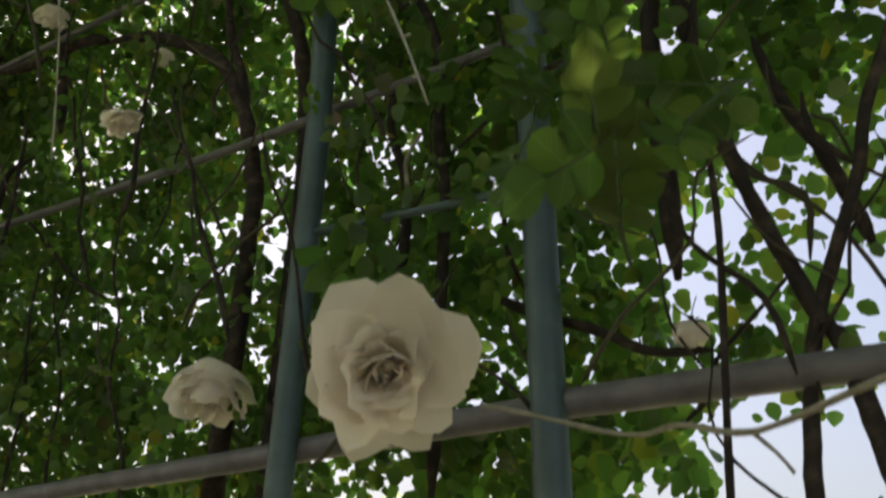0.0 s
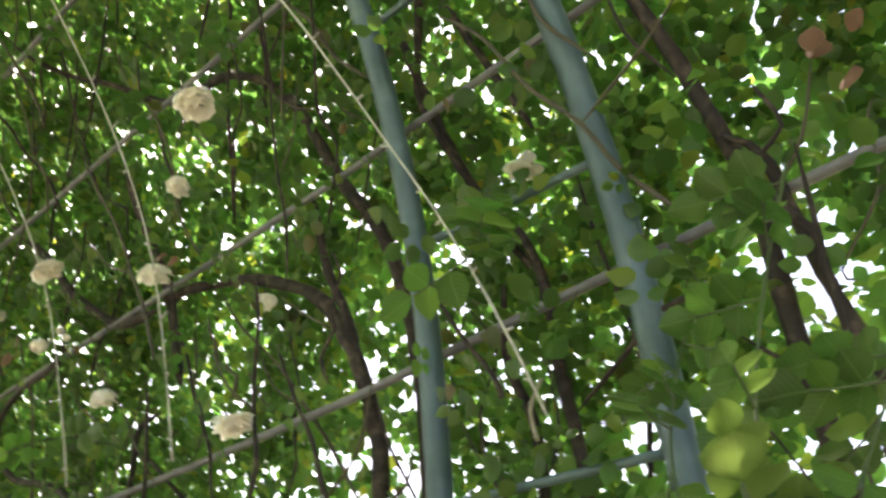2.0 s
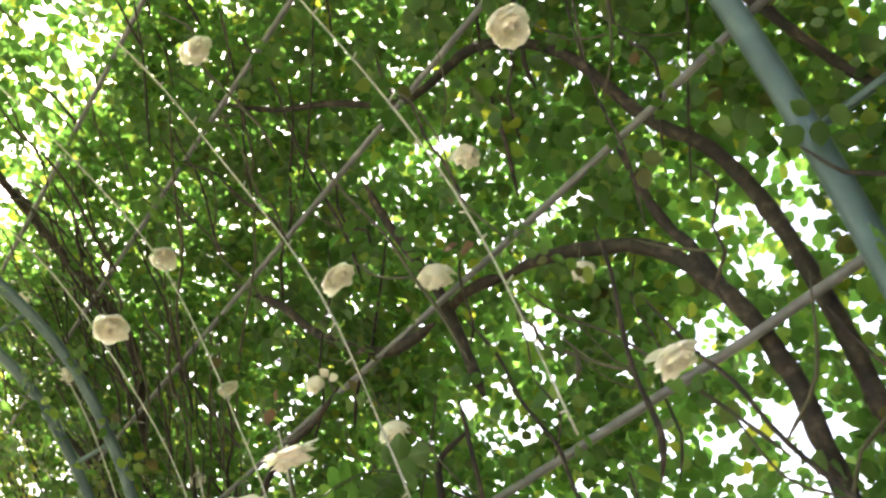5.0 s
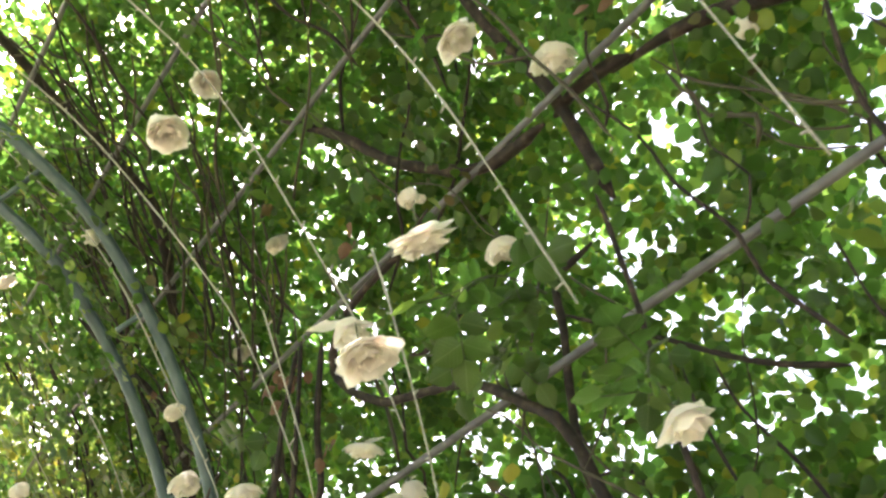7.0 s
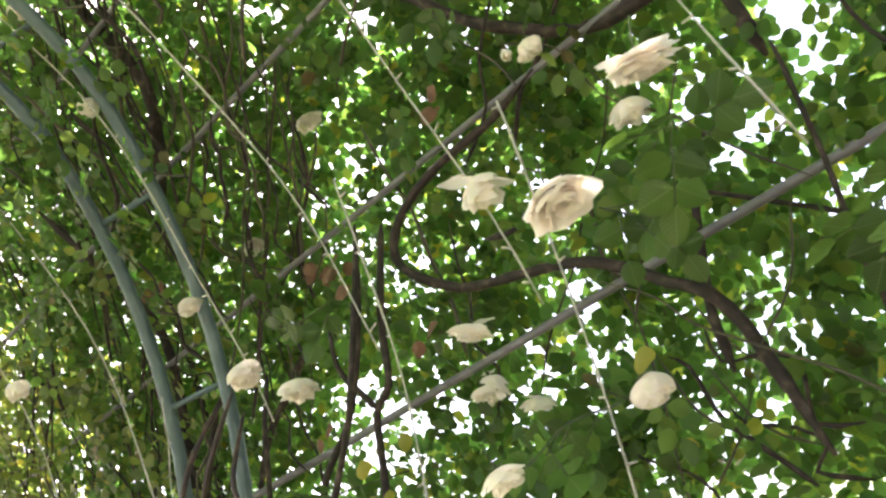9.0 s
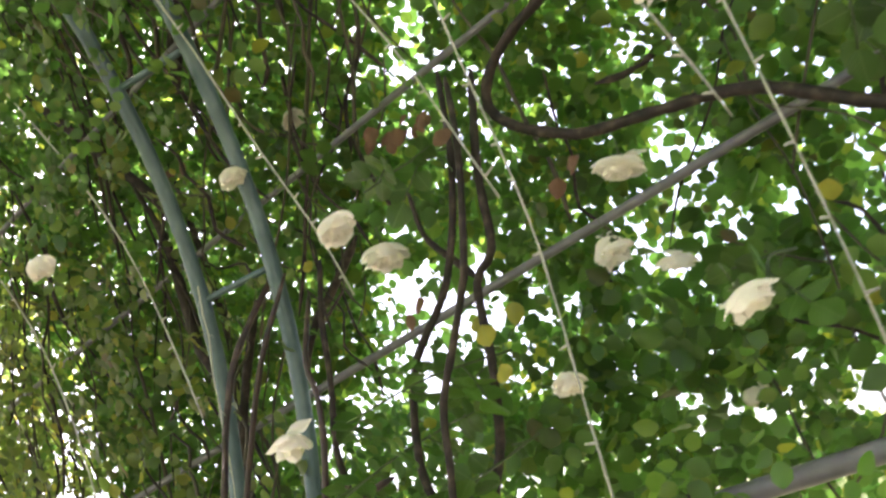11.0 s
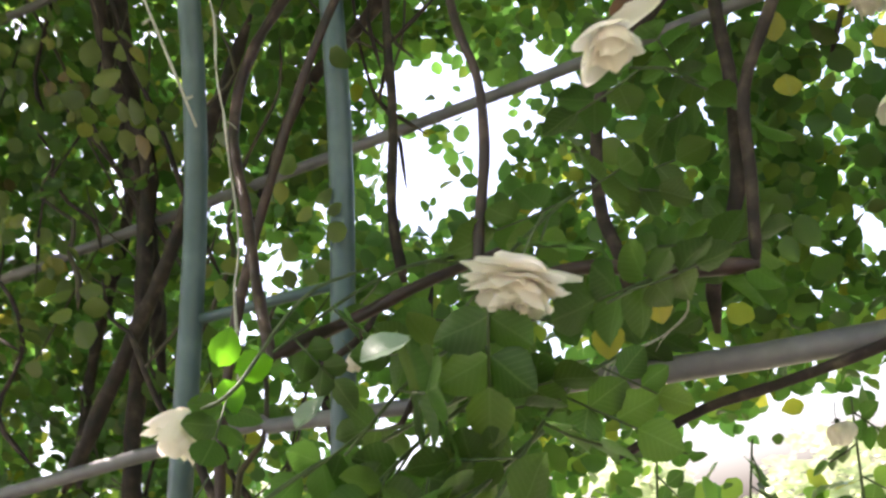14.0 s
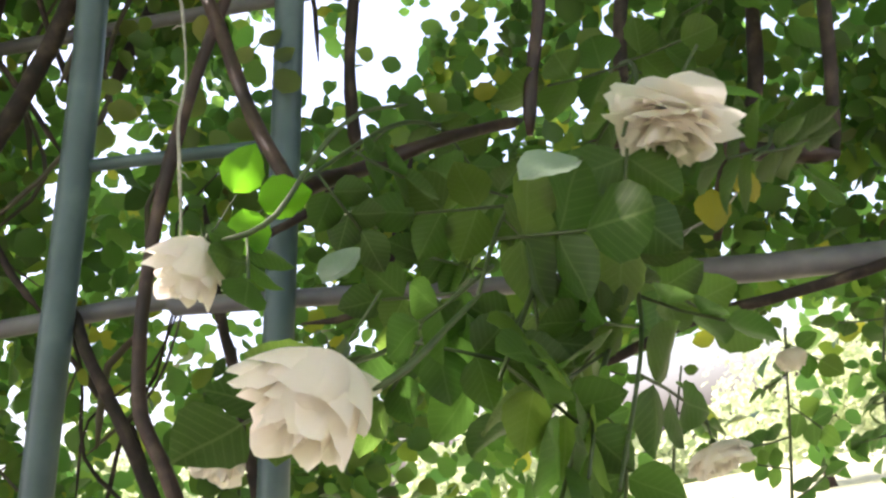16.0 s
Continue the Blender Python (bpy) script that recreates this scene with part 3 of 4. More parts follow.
GAPS_B = [(0.10, 2.19, 0.036), (0.11, 2.29, 0.026), (0.07, 2.03, 0.021), (0.09, 1.86, 0.021), (0.09, 1.49, 0.037), (0.12, 1.94, 0.018), (0.12, 1.63, 0.033), (0.17, 1.59, 0.032), (0.19, 3.28, 0.026), (0.21, 1.54, 0.047), (0.22, 1.93, 0.030), (0.22, 2.82, 0.053), (0.23, 1.63, 0.024), (0.26, 2.14, 0.036), (0.26, 2.20, 0.023), (0.30, 1.58, 0.048), (0.31, 1.46, 0.045), (0.35, 1.77, 0.016), (0.36, 3.15, 0.040), (0.37, 2.52, 0.031), (0.39, 1.52, 0.040), (0.43, 1.59, 0.048), (0.44, 1.53, 0.030), (0.44, 2.14, 0.014)]
GAPS_C = [(0.44, 2.56, 0.018), (0.44, 2.07, 0.020), (0.46, 1.84, 0.020), (0.46, 1.65, 0.039), (0.51, 2.11, 0.025), (0.51, 1.83, 0.022), (0.57, 1.80, 0.028), (0.57, 2.05, 0.017), (0.61, 2.94, 0.023), (0.61, 2.33, 0.051), (0.63, 2.50, 0.054), (0.64, 2.12, 0.030), (0.66, 1.83, 0.017), (0.68, 2.03, 0.022), (0.68, 2.56, 0.023), (0.69, 2.28, 0.018), (0.73, 3.18, 0.030), (0.77, 2.13, 0.022), (0.77, 2.10, 0.026), (0.79, 1.76, 0.057), (0.80, 2.90, 0.022), (0.85, 1.70, 0.037), (0.88, 1.82, 0.019), (0.94, 2.09, 0.029), (0.95, 2.23, 0.030)]
GAPS_D = [(1.04, 2.03, 0.037), (1.05, 2.51, 0.032), (1.06, 2.11, 0.037), (1.23, 2.18, 0.029), (1.24, 3.12, 0.031), (1.27, 2.20, 0.040), (1.31, 2.55, 0.036), (1.34, 3.06, 0.040), (1.43, 2.57, 0.037), (1.45, 2.17, 0.016), (1.55, 2.27, 0.021), (1.65, 2.05, 0.032), (1.65, 2.30, 0.036), (1.66, 1.80, 0.035), (1.66, 1.88, 0.022), (1.67, 2.22, 0.030), (1.79, 2.07, 0.023), (1.79, 2.51, 0.033), (1.82, 2.13, 0.036), (1.83, 2.30, 0.051), (1.87, 1.93, 0.035), (1.87, 1.97, 0.029), (1.89, 2.07, 0.047), (1.96, 2.38, 0.043), (1.97, 2.42, 0.043)]
GAPS_E = [(2.20, 1.52, 0.030), (2.45, 2.47, 0.038), (2.56, 1.94, 0.018), (2.56, 2.37, 0.020), (2.56, 2.01, 0.039), (2.60, 1.67, 0.028), (2.61, 1.80, 0.024), (2.70, 2.62, 0.030), (2.77, 2.24, 0.027), (2.82, 1.90, 0.022), (2.83, 1.94, 0.021), (2.84, 2.23, 0.030), (2.84, 2.20, 0.022), (2.87, 1.99, 0.021), (2.87, 1.85, 0.035), (2.89, 2.21, 0.029), (2.94, 1.96, 0.027), (2.94, 1.89, 0.052), (2.98, 2.05, 0.021), (2.99, 1.53, 0.069), (3.00, 1.95, 0.016), (3.00, 2.05, 0.022), (3.10, 1.92, 0.019), (3.11, 1.84, 0.031), (3.12, 1.53, 0.073)]
GAPS_F = [(3.13, 1.65, 0.045), (3.13, 2.34, 0.017), (3.17, 1.68, 0.030), (3.17, 1.79, 0.052), (3.23, 2.00, 0.019)]
GAPS_G = [(1.34, 2.52, 0.038), (1.27, 2.61, 0.028), (1.35, 2.38, 0.021), (1.26, 2.34, 0.022), (1.36, 2.15, 0.030), (1.36, 2.04, 0.019), (0.14, 2.17, 0.029), (1.89, 2.71, 0.039), (2.03, 2.43, 0.040), (2.11, 2.49, 0.030), (2.06, 2.23, 0.028), (1.83, 2.10, 0.029), (1.37, 3.04, 0.034), (1.98, 2.74, 0.027), (0.96, 2.52, 0.028), (1.99, 2.33, 0.037), (1.83, 2.55, 0.033), (2.84, 2.00, 0.021), (2.42, 2.48, 0.022), (2.52, 2.53, 0.021), (2.95, 2.06, 0.020)]
GAPS_H = [(-0.76, 2.31, 0.027), (-0.54, 2.13, 0.030), (-0.48, 1.87, 0.036), (-0.62, 1.83, 0.018), (-0.45, 1.77, 0.025), (-0.42, 1.77, 0.027), (-0.50, 2.11, 0.023), (-0.47, 1.67, 0.017), (-0.41, 2.18, 0.019), (-0.63, 2.15, 0.017)]
ALL_GAPS = GAPS_H + GAPS_G + GAPS_A + GAPS_B + GAPS_C + GAPS_D + GAPS_E + GAPS_F
# thinner patches: x, s, half width, half height, share of leaves kept
THIN = [(2.10, 2.05, 0.20, 0.40, 0.85), (3.15, 1.72, 0.34, 0.36, 0.40), (1.93, 2.25, 0.22, 0.36, 0.92), (0.35, 1.50, 0.60, 0.16, 0.6), (1.6, 2.0, 0.3, 0.25, 0.75), (2.35, 2.5, 0.45, 0.45, 0.95), (-0.5, 1.9, 0.28, 0.32, 0.72)]
# three more openings, added so the sun reaches the bright leaves
ALL_GAPS = np.array(ALL_GAPS + [(-1.36, 3.82, 0.05), (-1.50, 3.98, 0.05), (-1.62, 4.15, 0.05)])


def scatter(count, xr, sr, offs, seed, clump=0.0):
    """Places in the leaf layer, thinned by gaps and by clumps."""
    r = np.random.default_rng(seed)
    x, s = r.uniform(*xr, count), r.uniform(*sr, count)
    off = offs[0] + (offs[1] - offs[0]) * r.beta(1.6, 1.8, count)
    keep = np.ones(count, bool)
    if clump:
        c = np.array([noise.noise(Vector((a * 3.2, b * 3.2, o * 2 + seed))) + 0.5 * noise.noise(Vector((a * 11, b * 11, o * 6))) for a, b, o in zip(x, s, off)])
        keep &= c > r.uniform(-0.9, 0.0, count) * 1.0 + clump
    x, s, off = x[keep], s[keep], off[keep]
    a = np.clip((s - Z0) / RA, 0, math.pi)
    low, far = np.minimum(s, Z0), np.maximum(s - Z0 - RA * math.pi, 0)
    y = YW - RA + (RA + off) * np.cos(a)
    z = Z0 + (RA + off) * np.sin(a) - (Z0 - low) - far
    outward = np.stack([0 * a, np.cos(a), np.sin(a)], 1)
    return np.stack([x, y, z], 1), outward, r


def foliage(name, count, xr, sr, offs, seed, length, fine, label, gaps=True, clump=0.0, per=5, leaf=M_LEAF):
    c, o, r = scatter(count, xr, sr, offs, seed, clump)
    base, way, face, size = leaflets(c, o, r, length, per)
    if gaps:
        mid = base + way * (size * 0.5)[:, None]
        up = np.maximum(mid[:, 2] - Z0, 0)
        s = np.minimum(mid[:, 2], Z0) + RA * np.arctan2(up, np.maximum(mid[:, 1] - YW + RA, 0.05))
        d = np.hypot(mid[:, :1] - ALL_GAPS[:, 0], s[:, None] - ALL_GAPS[:, 1])
        keep = (d > ALL_GAPS[:, 2] * r.uniform(1.05, 1.5, len(s))[:, None]).all(1)
        for gx, gs, rx, rs, share in THIN:
            keep &= (((mid[:, 0] - gx) / rx) ** 2 + ((s - gs) / rs) ** 2 > 1) | (r.uniform(0, 1, len(s)) < share)
        base, way, face, size = base[keep], way[keep], face[keep], size[keep]
    ob = leaf_mesh(name, base, way, face, size, fine, leaf)
    tagged(ob, label, "rose leaves", kind="stuff")


foliage("rose_foliage", 24500, (-1.6, 3.8), (1.5, 4.1), (0.08, 0.43), 1, 0.0385, True, "dense green rose leaves over the arch, some yellow", clump=-0.12)
foliage("rose_foliage", 430, (-1.5, 0.1), (2.75, 4.6), (-0.52, -0.24), 11, 0.038, True, "green rose leaves hanging over a pair of arch tubes")
foliage("rose_foliage", 640, (-1.6, 3.6), (1.6, 4.2), (-0.12, 0.05), 7, 0.039, True, "loose green rose leaves in front of the arch tubes")
foliage("rose_foliage", 34, (2.3, 3.1), (1.7, 2.7), (-0.20, -0.03), 8, 0.045, True, "green rose leaves crowding round a pair of arch tubes")
foliage("rose_foliage", 90, (1.75, 2.45), (2.3, 3.3), (0.12, 0.40), 12, 0.043, True, "green rose leaves behind a thick arching cane", gaps=False)
foliage("rose_foliage", 45, (-0.75, -0.3), (1.9, 2.45), (0.15, 0.42), 13, 0.038, True, "green rose leaves behind the canes beside a pair of tubes", gaps=False)
foliage("rose_foliage", 170, (0.25, 0.95), (2.2, 2.9), (0.10, 0.40), 14, 0.039, True, "dense green rose leaves round bare canes", gaps=False)
foliage("rose_foliage", 1400, (-1.8, 2.8), (2.6, 4.4), (0.48, 0.85), 15, 0.046, False, "outer rose leaves in the sun on top of the arch", gaps=False, clump=0.05)
foliage("rose_foliage", 34, (0.60, 1.15), (1.5, 1.78), (-0.28, -0.13), 16, 0.038, True, "green rose leaves hanging over the thick crossbar", gaps=False)
foliage("rose_foliage", 18, (0.38, 0.78), (1.90, 2.14), (0.0, 0.15), 10, 0.048, True, "dark green rose leaves filling the arch beside a cane", gaps=False)
foliage("rose_foliage", 70, (0.15, 0.80), (1.68, 2.05), (-0.05, 0.2), 9, 0.048, True, "dark green rose leaves massed above the thick crossbar")
foliage("rose_foliage", 1300, (-1.6, 3.8), (0.6, 1.55), (0.0, 0.3), 2, 0.045, True, "green rose leaves low on the arch", clump=0.1)
foliage("rose_foliage", 25500, (-9, -1.6), (0.3, 4.2), (-0.12, 0.45), 3, 0.042, False, "dense olive green rose leaves further down the tunnel", clump=-0.05, leaf=M_LEAF_OLIVE)
foliage("rose_foliage", 2300, (-7, -1.2), (2.2, 4.2), (0.45, 0.8), 18, 0.046, False, "outer olive green rose leaves down the tunnel", clump=-0.05, leaf=M_LEAF_OLIVE)
foliage("rose_foliage", 240, (-1.9, -0.1), (2.0, 3.0), (-0.24, -0.03), 17, 0.038, True, "olive green rose leaves hanging before the arch tubes", leaf=M_LEAF_OLIVE)
foliage("rose_foliage", 26000, (-9, 5.8), (4.1, 7.2), (-0.05, 0.45), 4, 0.050, False, "dense green rose leaves over the top of the arch", gaps=False, clump=-0.1)
# never in view: leaves added to shade the inside of the tunnel
foliage("rose_foliage", 7000, (-9, 5.8), (7.2, 12.4), (-0.05, 0.4), 5, 0.074, False, "unseen rose leaves on the far side of the arch, added for shade", gaps=False)
foliage("rose_foliage", 3500, (3.8, 5.8), (0.3, 4.1), (-0.05, 0.4), 6, 0.05, False, "green rose leaves at the end of the arch", gaps=False)


# ---- leafy shoots that hang inside the tunnel ----
def leaflet_mesh(seed):
    """A rounded rose leaflet one metre long with a raised midrib and a finely toothed rim."""
    rnd = random.Random(seed)
    n, verts, faces = 9, [], []
    for i in range(n + 1):
        f = i / n
        half = 0.45 * math.sin(math.pi * f ** 0.85) ** 0.75 * (1 - 0.12 * f) if 0 < i < n else 0.0
        droop = -0.10 * f * f + 0.03 * math.sin(f * 6 + seed)
        for k in (-1.0, -0.55, 0.0, 0.55, 1.0):
            tooth = 1 + (0.05 if i % 2 else -0.02) * (abs(k) == 1.0)
            verts.append((f + 0.02 * abs(k), half * k * tooth, droop + 0.13 * half * abs(k) * 2 - (0.015 if k == 0 else 0) + rnd.uniform(-.006, .006)))
    for i in range(n):
        for k in range(4):
            a = i * 5 + k
            faces.append((a, a + 1, a + 6, a + 5))
    me = bpy.data.meshes.new("leaflet")
    me.from_pydata(verts, [], faces)
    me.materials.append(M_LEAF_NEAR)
    me.polygons.foreach_set("use_smooth", [True] * len(me.polygons))
    return me


LEAFLETS = [leaflet_mesh(i) for i in range(4)]
YOUNG = []
for me in LEAFLETS[:2]:
    y = me.copy()
    y.materials[0] = M_YOUNG
    YOUNG.append(y)


def shoot(points, leaves, size, seed, young=False, label="green leafy rose shoot hanging from the arch"):
    """A stem through points with compound leaves of five leaflets; each leaflet is a piece of its own."""
    rnd = random.Random(seed)
    root = thing("rose_shoot", points[0], label, "rose shoot", "rose shoots")
    line = smooth_line(points, 0.02)
    pipe("stem", line, lambda f: 0.0027 - 0.0012 * f, M_STEM, root, sides=7)
    bed = YOUNG if young else LEAFLETS
    for i in range(leaves):
        f = (i + 0.6) / leaves
        p = line[int(f * (len(line) - 1))]
        d = (Vector((rnd.uniform(-1, 1), rnd.uniform(-0.9, 0.5), rnd.uniform(-0.9, 0.25)))).normalized()
        if young:
            d = (d * 0.5 + (line[-1] - line[0]).normalized()).normalized()
        face = Vector((rnd.uniform(-.8, .3), rnd.uniform(0.2, 1.0), rnd.uniform(0.1, 0.9)))
        face = (face - d * face.dot(d)).normalized()
        side = face.cross(d)
        k = size * rnd.uniform(0.75, 1.2)
        end = p + d * k * 1.6
        leaf = pipe("leaf", [p, p + d * k * 0.8 - face * 0.05 * k, end], lambda g: 0.0014, M_STEM, root, sides=5)
        for along, turn in ((1.6, 0), (1.15, 58), (1.15, -58), (0.55, 68), (0.55, -68)):
            if turn and rnd.random() < 0.06:
                continue
            a = radians(turn + rnd.uniform(-10, 10))
            w = d * math.cos(a) + side * math.sin(a)
            n = (face + Vector((rnd.uniform(-.25, .25), rnd.uniform(-.25, .25), rnd.uniform(-.25, .25))))
            n = (n - w * n.dot(w)).normalized()
            m = Matrix((w, n.cross(w), n)).transposed().to_4x4()
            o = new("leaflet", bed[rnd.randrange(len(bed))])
            g = k * rnd.uniform(0.85, 1.1) * (1 if not turn else 0.9)
            o.matrix_world = Matrix.Translation(p + d * k * along) @ m @ Matrix.Diagonal((g, g * rnd.uniform(0.9, 1.12), g, 1))
            o.parent = leaf
    bpy.context.view_layer.update()
    inv = root.matrix_world.inverted()
    for o in root.children:
        o.matrix_parent_inverse = inv


SHOOTS = [
    ([(3.02, 1.72, 2.20), (3.02, 1.60, 2.02), (3.03, 1.48, 1.82), (3.08, 1.38, 1.66)], 8, 0.052),
    ([(2.86, 1.75, 2.10), (2.88, 1.62, 1.96), (2.92, 1.50, 1.82), (2.97, 1.42, 1.70)], 8, 0.050),
    ([(3.10, 1.75, 1.95), (3.12, 1.60, 1.85), (3.12, 1.45, 1.72)], 5, 0.046),
    ([(0.15, 1.75, 1.95), (0.12, 1.55, 1.88), (0.08, 1.40, 1.80), (0.03, 1.30, 1.72)], 7, 0.052),
    ([(0.0, 1.75, 1.80), (-0.02, 1.55, 1.76), (-0.06, 1.40, 1.70), (-0.10, 1.28, 1.62)], 8, 0.054),
    ([(0.10, 1.70, 1.72), (0.06, 1.50, 1.66), (0.02, 1.36, 1.58), (-0.04, 1.26, 1.48)], 8, 0.054),
]
SHOOTS_B = [
    ([(-0.05, 1.70, 1.90), (-0.12, 1.55, 1.86), (-0.20, 1.42, 1.78), (-0.29, 1.36, 1.71)], 6, 0.042),
    ([(-0.05, 1.65, 1.72), (-0.10, 1.45, 1.66), (-0.16, 1.28, 1.60), (-0.20, 1.19, 1.58)], 6, 0.050),
    ([(0.30, 1.75, 1.86), (0.26, 1.60, 1.80), (0.20, 1.46, 1.74), (0.14, 1.36, 1.70)], 7, 0.050),
    ([(0.30, 1.75, 2.02), (0.26, 1.55, 1.98), (0.22, 1.38, 1.92)], 5, 0.048),
    ([(1.15, 1.75, 2.28), (1.22, 1.58, 2.25), (1.28, 1.44, 2.18), (1.30, 1.36, 2.10)], 8, 0.050),
    ([(1.05, 1.75, 2.20), (1.10, 1.58, 2.16), (1.14, 1.42, 2.12)], 7, 0.050),
]
SHOOTS_E = [
    ([(-0.02, 1.48, 1.68), (-0.06, 1.34, 1.62), (-0.10, 1.24, 1.56)], 6, 0.052),
    ([(0.03, 1.46, 1.62), (-0.02, 1.33, 1.56), (-0.07, 1.24, 1.50)], 6, 0.056),
]
SHOOTS_D = [
    ([(0.28, 1.95, 1.34), (0.31, 1.93, 1.48), (0.34, 1.92, 1.62)], 7, 0.032),
    ([(0.44, 1.97, 1.37), (0.46, 1.95, 1.52), (0.50, 1.92, 1.67)], 8, 0.033),
    ([(0.13, 1.97, 1.34), (0.16, 1.96, 1.48), (0.20, 1.95, 1.60)], 7, 0.031),
    ([(0.58, 2.00, 1.42), (0.60, 1.98, 1.56), (0.63, 1.95, 1.68)], 7, 0.034),
    ([(0.02, 1.95, 1.40), (0.05, 1.94, 1.54), (0.08, 1.92, 1.64)], 6, 0.032),
    ([(-0.42, 1.95, 1.47), (-0.40, 1.93, 1.60), (-0.38, 1.92, 1.74)], 6, 0.033),
]
SHOOTS_C = [
    ([(1.40, 1.72, 2.05), (1.46, 1.58, 1.98), (1.52, 1.48, 1.88)], 7, 0.050),
    ([(0.85, 1.75, 1.95), (0.88, 1.55, 1.90), (0.92, 1.38, 1.82)], 7, 0.048),
    ([(2.55, 1.75, 2.35), (2.62, 1.60, 2.25), (2.66, 1.48, 2.12)], 8, 0.050),
    ([(0.35, 1.70, 2.42), (0.36, 1.55, 2.35), (0.35, 1.42, 2.27)], 6, 0.046),
]
for i, (pts, n, size) in enumerate(SHOOTS + SHOOTS_B + SHOOTS_C + SHOOTS_E):
    shoot([Vector(p) for p in pts], n, size, 100 + i)
for i, (pts, n, size) in enumerate(SHOOTS_D):
    shoot([Vector(p) for p in pts], n, size, 140 + i, label="thin upright rose shoot with small round leaves")
shoot([Vector(p) for p in ((3.04, 1.50, 1.60), (3.035, 1.45, 1.68), (3.03, 1.42, 1.74))], 4, 0.050, 77, True, "pale young rose shoot with folded new leaves")


# ---- withered and yellow leaves, dry twigs, upturned leaves with painted sky sheen ----
M_DEAD = surface("withered_leaf", [(0.3, (0.07, 0.03, 0.015)), (0.6, (0.14, 0.065, 0.03)), (0.85, (0.23, 0.13, 0.06))], 60.0, 0.75, (0.6, 0.003))
M_YELLOW = leaf_material("yellow_leaf", [(0.0, (0.20, 0.19, 0.03)), (1.0, (0.32, 0.27, 0.05))], [(0.0, (0.42, 0.44, 0.05)), (1.0, (0.55, 0.50, 0.07))], island=False)
M_DRY = surface("dry_twig", [(0.3, (0.22, 0.20, 0.16)), (0.7, (0.36, 0.33, 0.27))], 60.0, 0.85, (0.5, 0.002))
# sunlit glow of three leaves, put into their colour
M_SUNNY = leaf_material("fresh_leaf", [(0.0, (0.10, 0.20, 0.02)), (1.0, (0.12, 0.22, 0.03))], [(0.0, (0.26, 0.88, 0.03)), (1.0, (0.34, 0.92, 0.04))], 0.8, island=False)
# lighter green stands in for the sky reflected on upturned leaves
M_PALE = surface("leaf_sky_sheen", [(0.3, (0.13, 0.19, 0.13)), (0.7, (0.20, 0.26, 0.19))], 50.0, 0.28, (0.3, 0.002))


def recoloured(mat):
    out = []
    for me in LEAFLETS[:3]:
        c = me.copy()
        c.materials[0] = mat
        out.append(c)
    return out


DEAD, YELLOW, SUNNY, PALE = recoloured(M_DEAD), recoloured(M_YELLOW), recoloured(M_SUNNY), recoloured(M_PALE)


def single_leaf(name, bed, place, way, face, size, label, rnd):
    """One leaf of the climbing rose on a short stalk."""
    w = Vector(way).normalized()
    n = Vector(face)
    n = (n - w * n.dot(w)).normalized()
    m = Matrix((w, n.cross(w), n)).transposed().to_4x4()
    o = new(name, bed[rnd.randrange(len(bed))])
    o.matrix_world = Matrix.Translation(Vector(place) - w * size * 0.5) @ m @ Matrix.Diagonal((size, size * 0.95, size, 1))
    o.parent = rose_plant
    o.matrix_parent_inverse = rose_plant.matrix_world.inverted()
    o["label"] = label


rng = random.Random(21)
bpy.context.view_layer.update()
for x, y, z, k in ((0.45, 1.515, 2.38, 4), (0.653, 1.511, 2.154, 3), (3.136, 1.662, 2.27, 4), (0.21, 1.618, 2.122, 2), (0.14, 1.745, 2.545, 4), (0.243, 1.743, 2.547, 4), (-0.40, 1.62, 2.75, 3), (0.75, 1.60, 2.62, 3), (1.55, 1.65, 2.60, 2)):
    for i in range(k):
        p = (x + rng.uniform(-.035, .035), y + rng.uniform(-.03, .03), z + rng.uniform(-.04, .04))
        single_leaf("dead_leaf", DEAD, p, (rng.uniform(-.6, .6), rng.uniform(-.5, .3), -1), (rng.uniform(-.6, .4), 0.9, rng.uniform(-.3, .5)), rng.uniform(0.030, 0.048), "curled brown withered leaf", rng)
for x, y, z in ((0.436, 1.505, 1.979), (0.461, 1.486, 1.906), (1.117, 1.427, 1.896), (0.122, 1.425, 1.682), (0.172, 1.467, 1.709), (0.387, 1.671, 2.05), (0.372, 1.607, 1.942), (0.281, 1.70, 2.078), (0.931, 1.75, 2.006)):
    single_leaf("yellow_leaf", YELLOW, (x, y, z), (rng.uniform(-.4, .4), rng.uniform(-.4, .2), -1), (rng.uniform(-.5, .2), 0.9, rng.uniform(0, .4)), rng.uniform(0.034, 0.046), "yellow fading leaf", rng)
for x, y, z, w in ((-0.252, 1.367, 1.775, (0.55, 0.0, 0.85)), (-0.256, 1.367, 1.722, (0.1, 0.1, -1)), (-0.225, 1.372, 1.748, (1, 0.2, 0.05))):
    single_leaf("fresh_leaf", SUNNY, (x, y, z), w, (-0.2, 0.95, 0.3), 0.043, "leaf with its sunlit bright green put in the colour", rng)
single_leaf("upturned_leaf", PALE, (-0.036, 1.254, 1.693), (0.95, 0.1, 0.25), (-0.1, -0.75, 0.66), 0.048, "glossy upturned leaf, sky sheen put in its colour", rng)
single_leaf("upturned_leaf", PALE, (-0.194, 1.414, 1.695), (0.75, 0.1, 0.62), (-0.1, -0.75, 0.60), 0.044, "glossy upturned leaf, sky sheen put in its colour", rng)
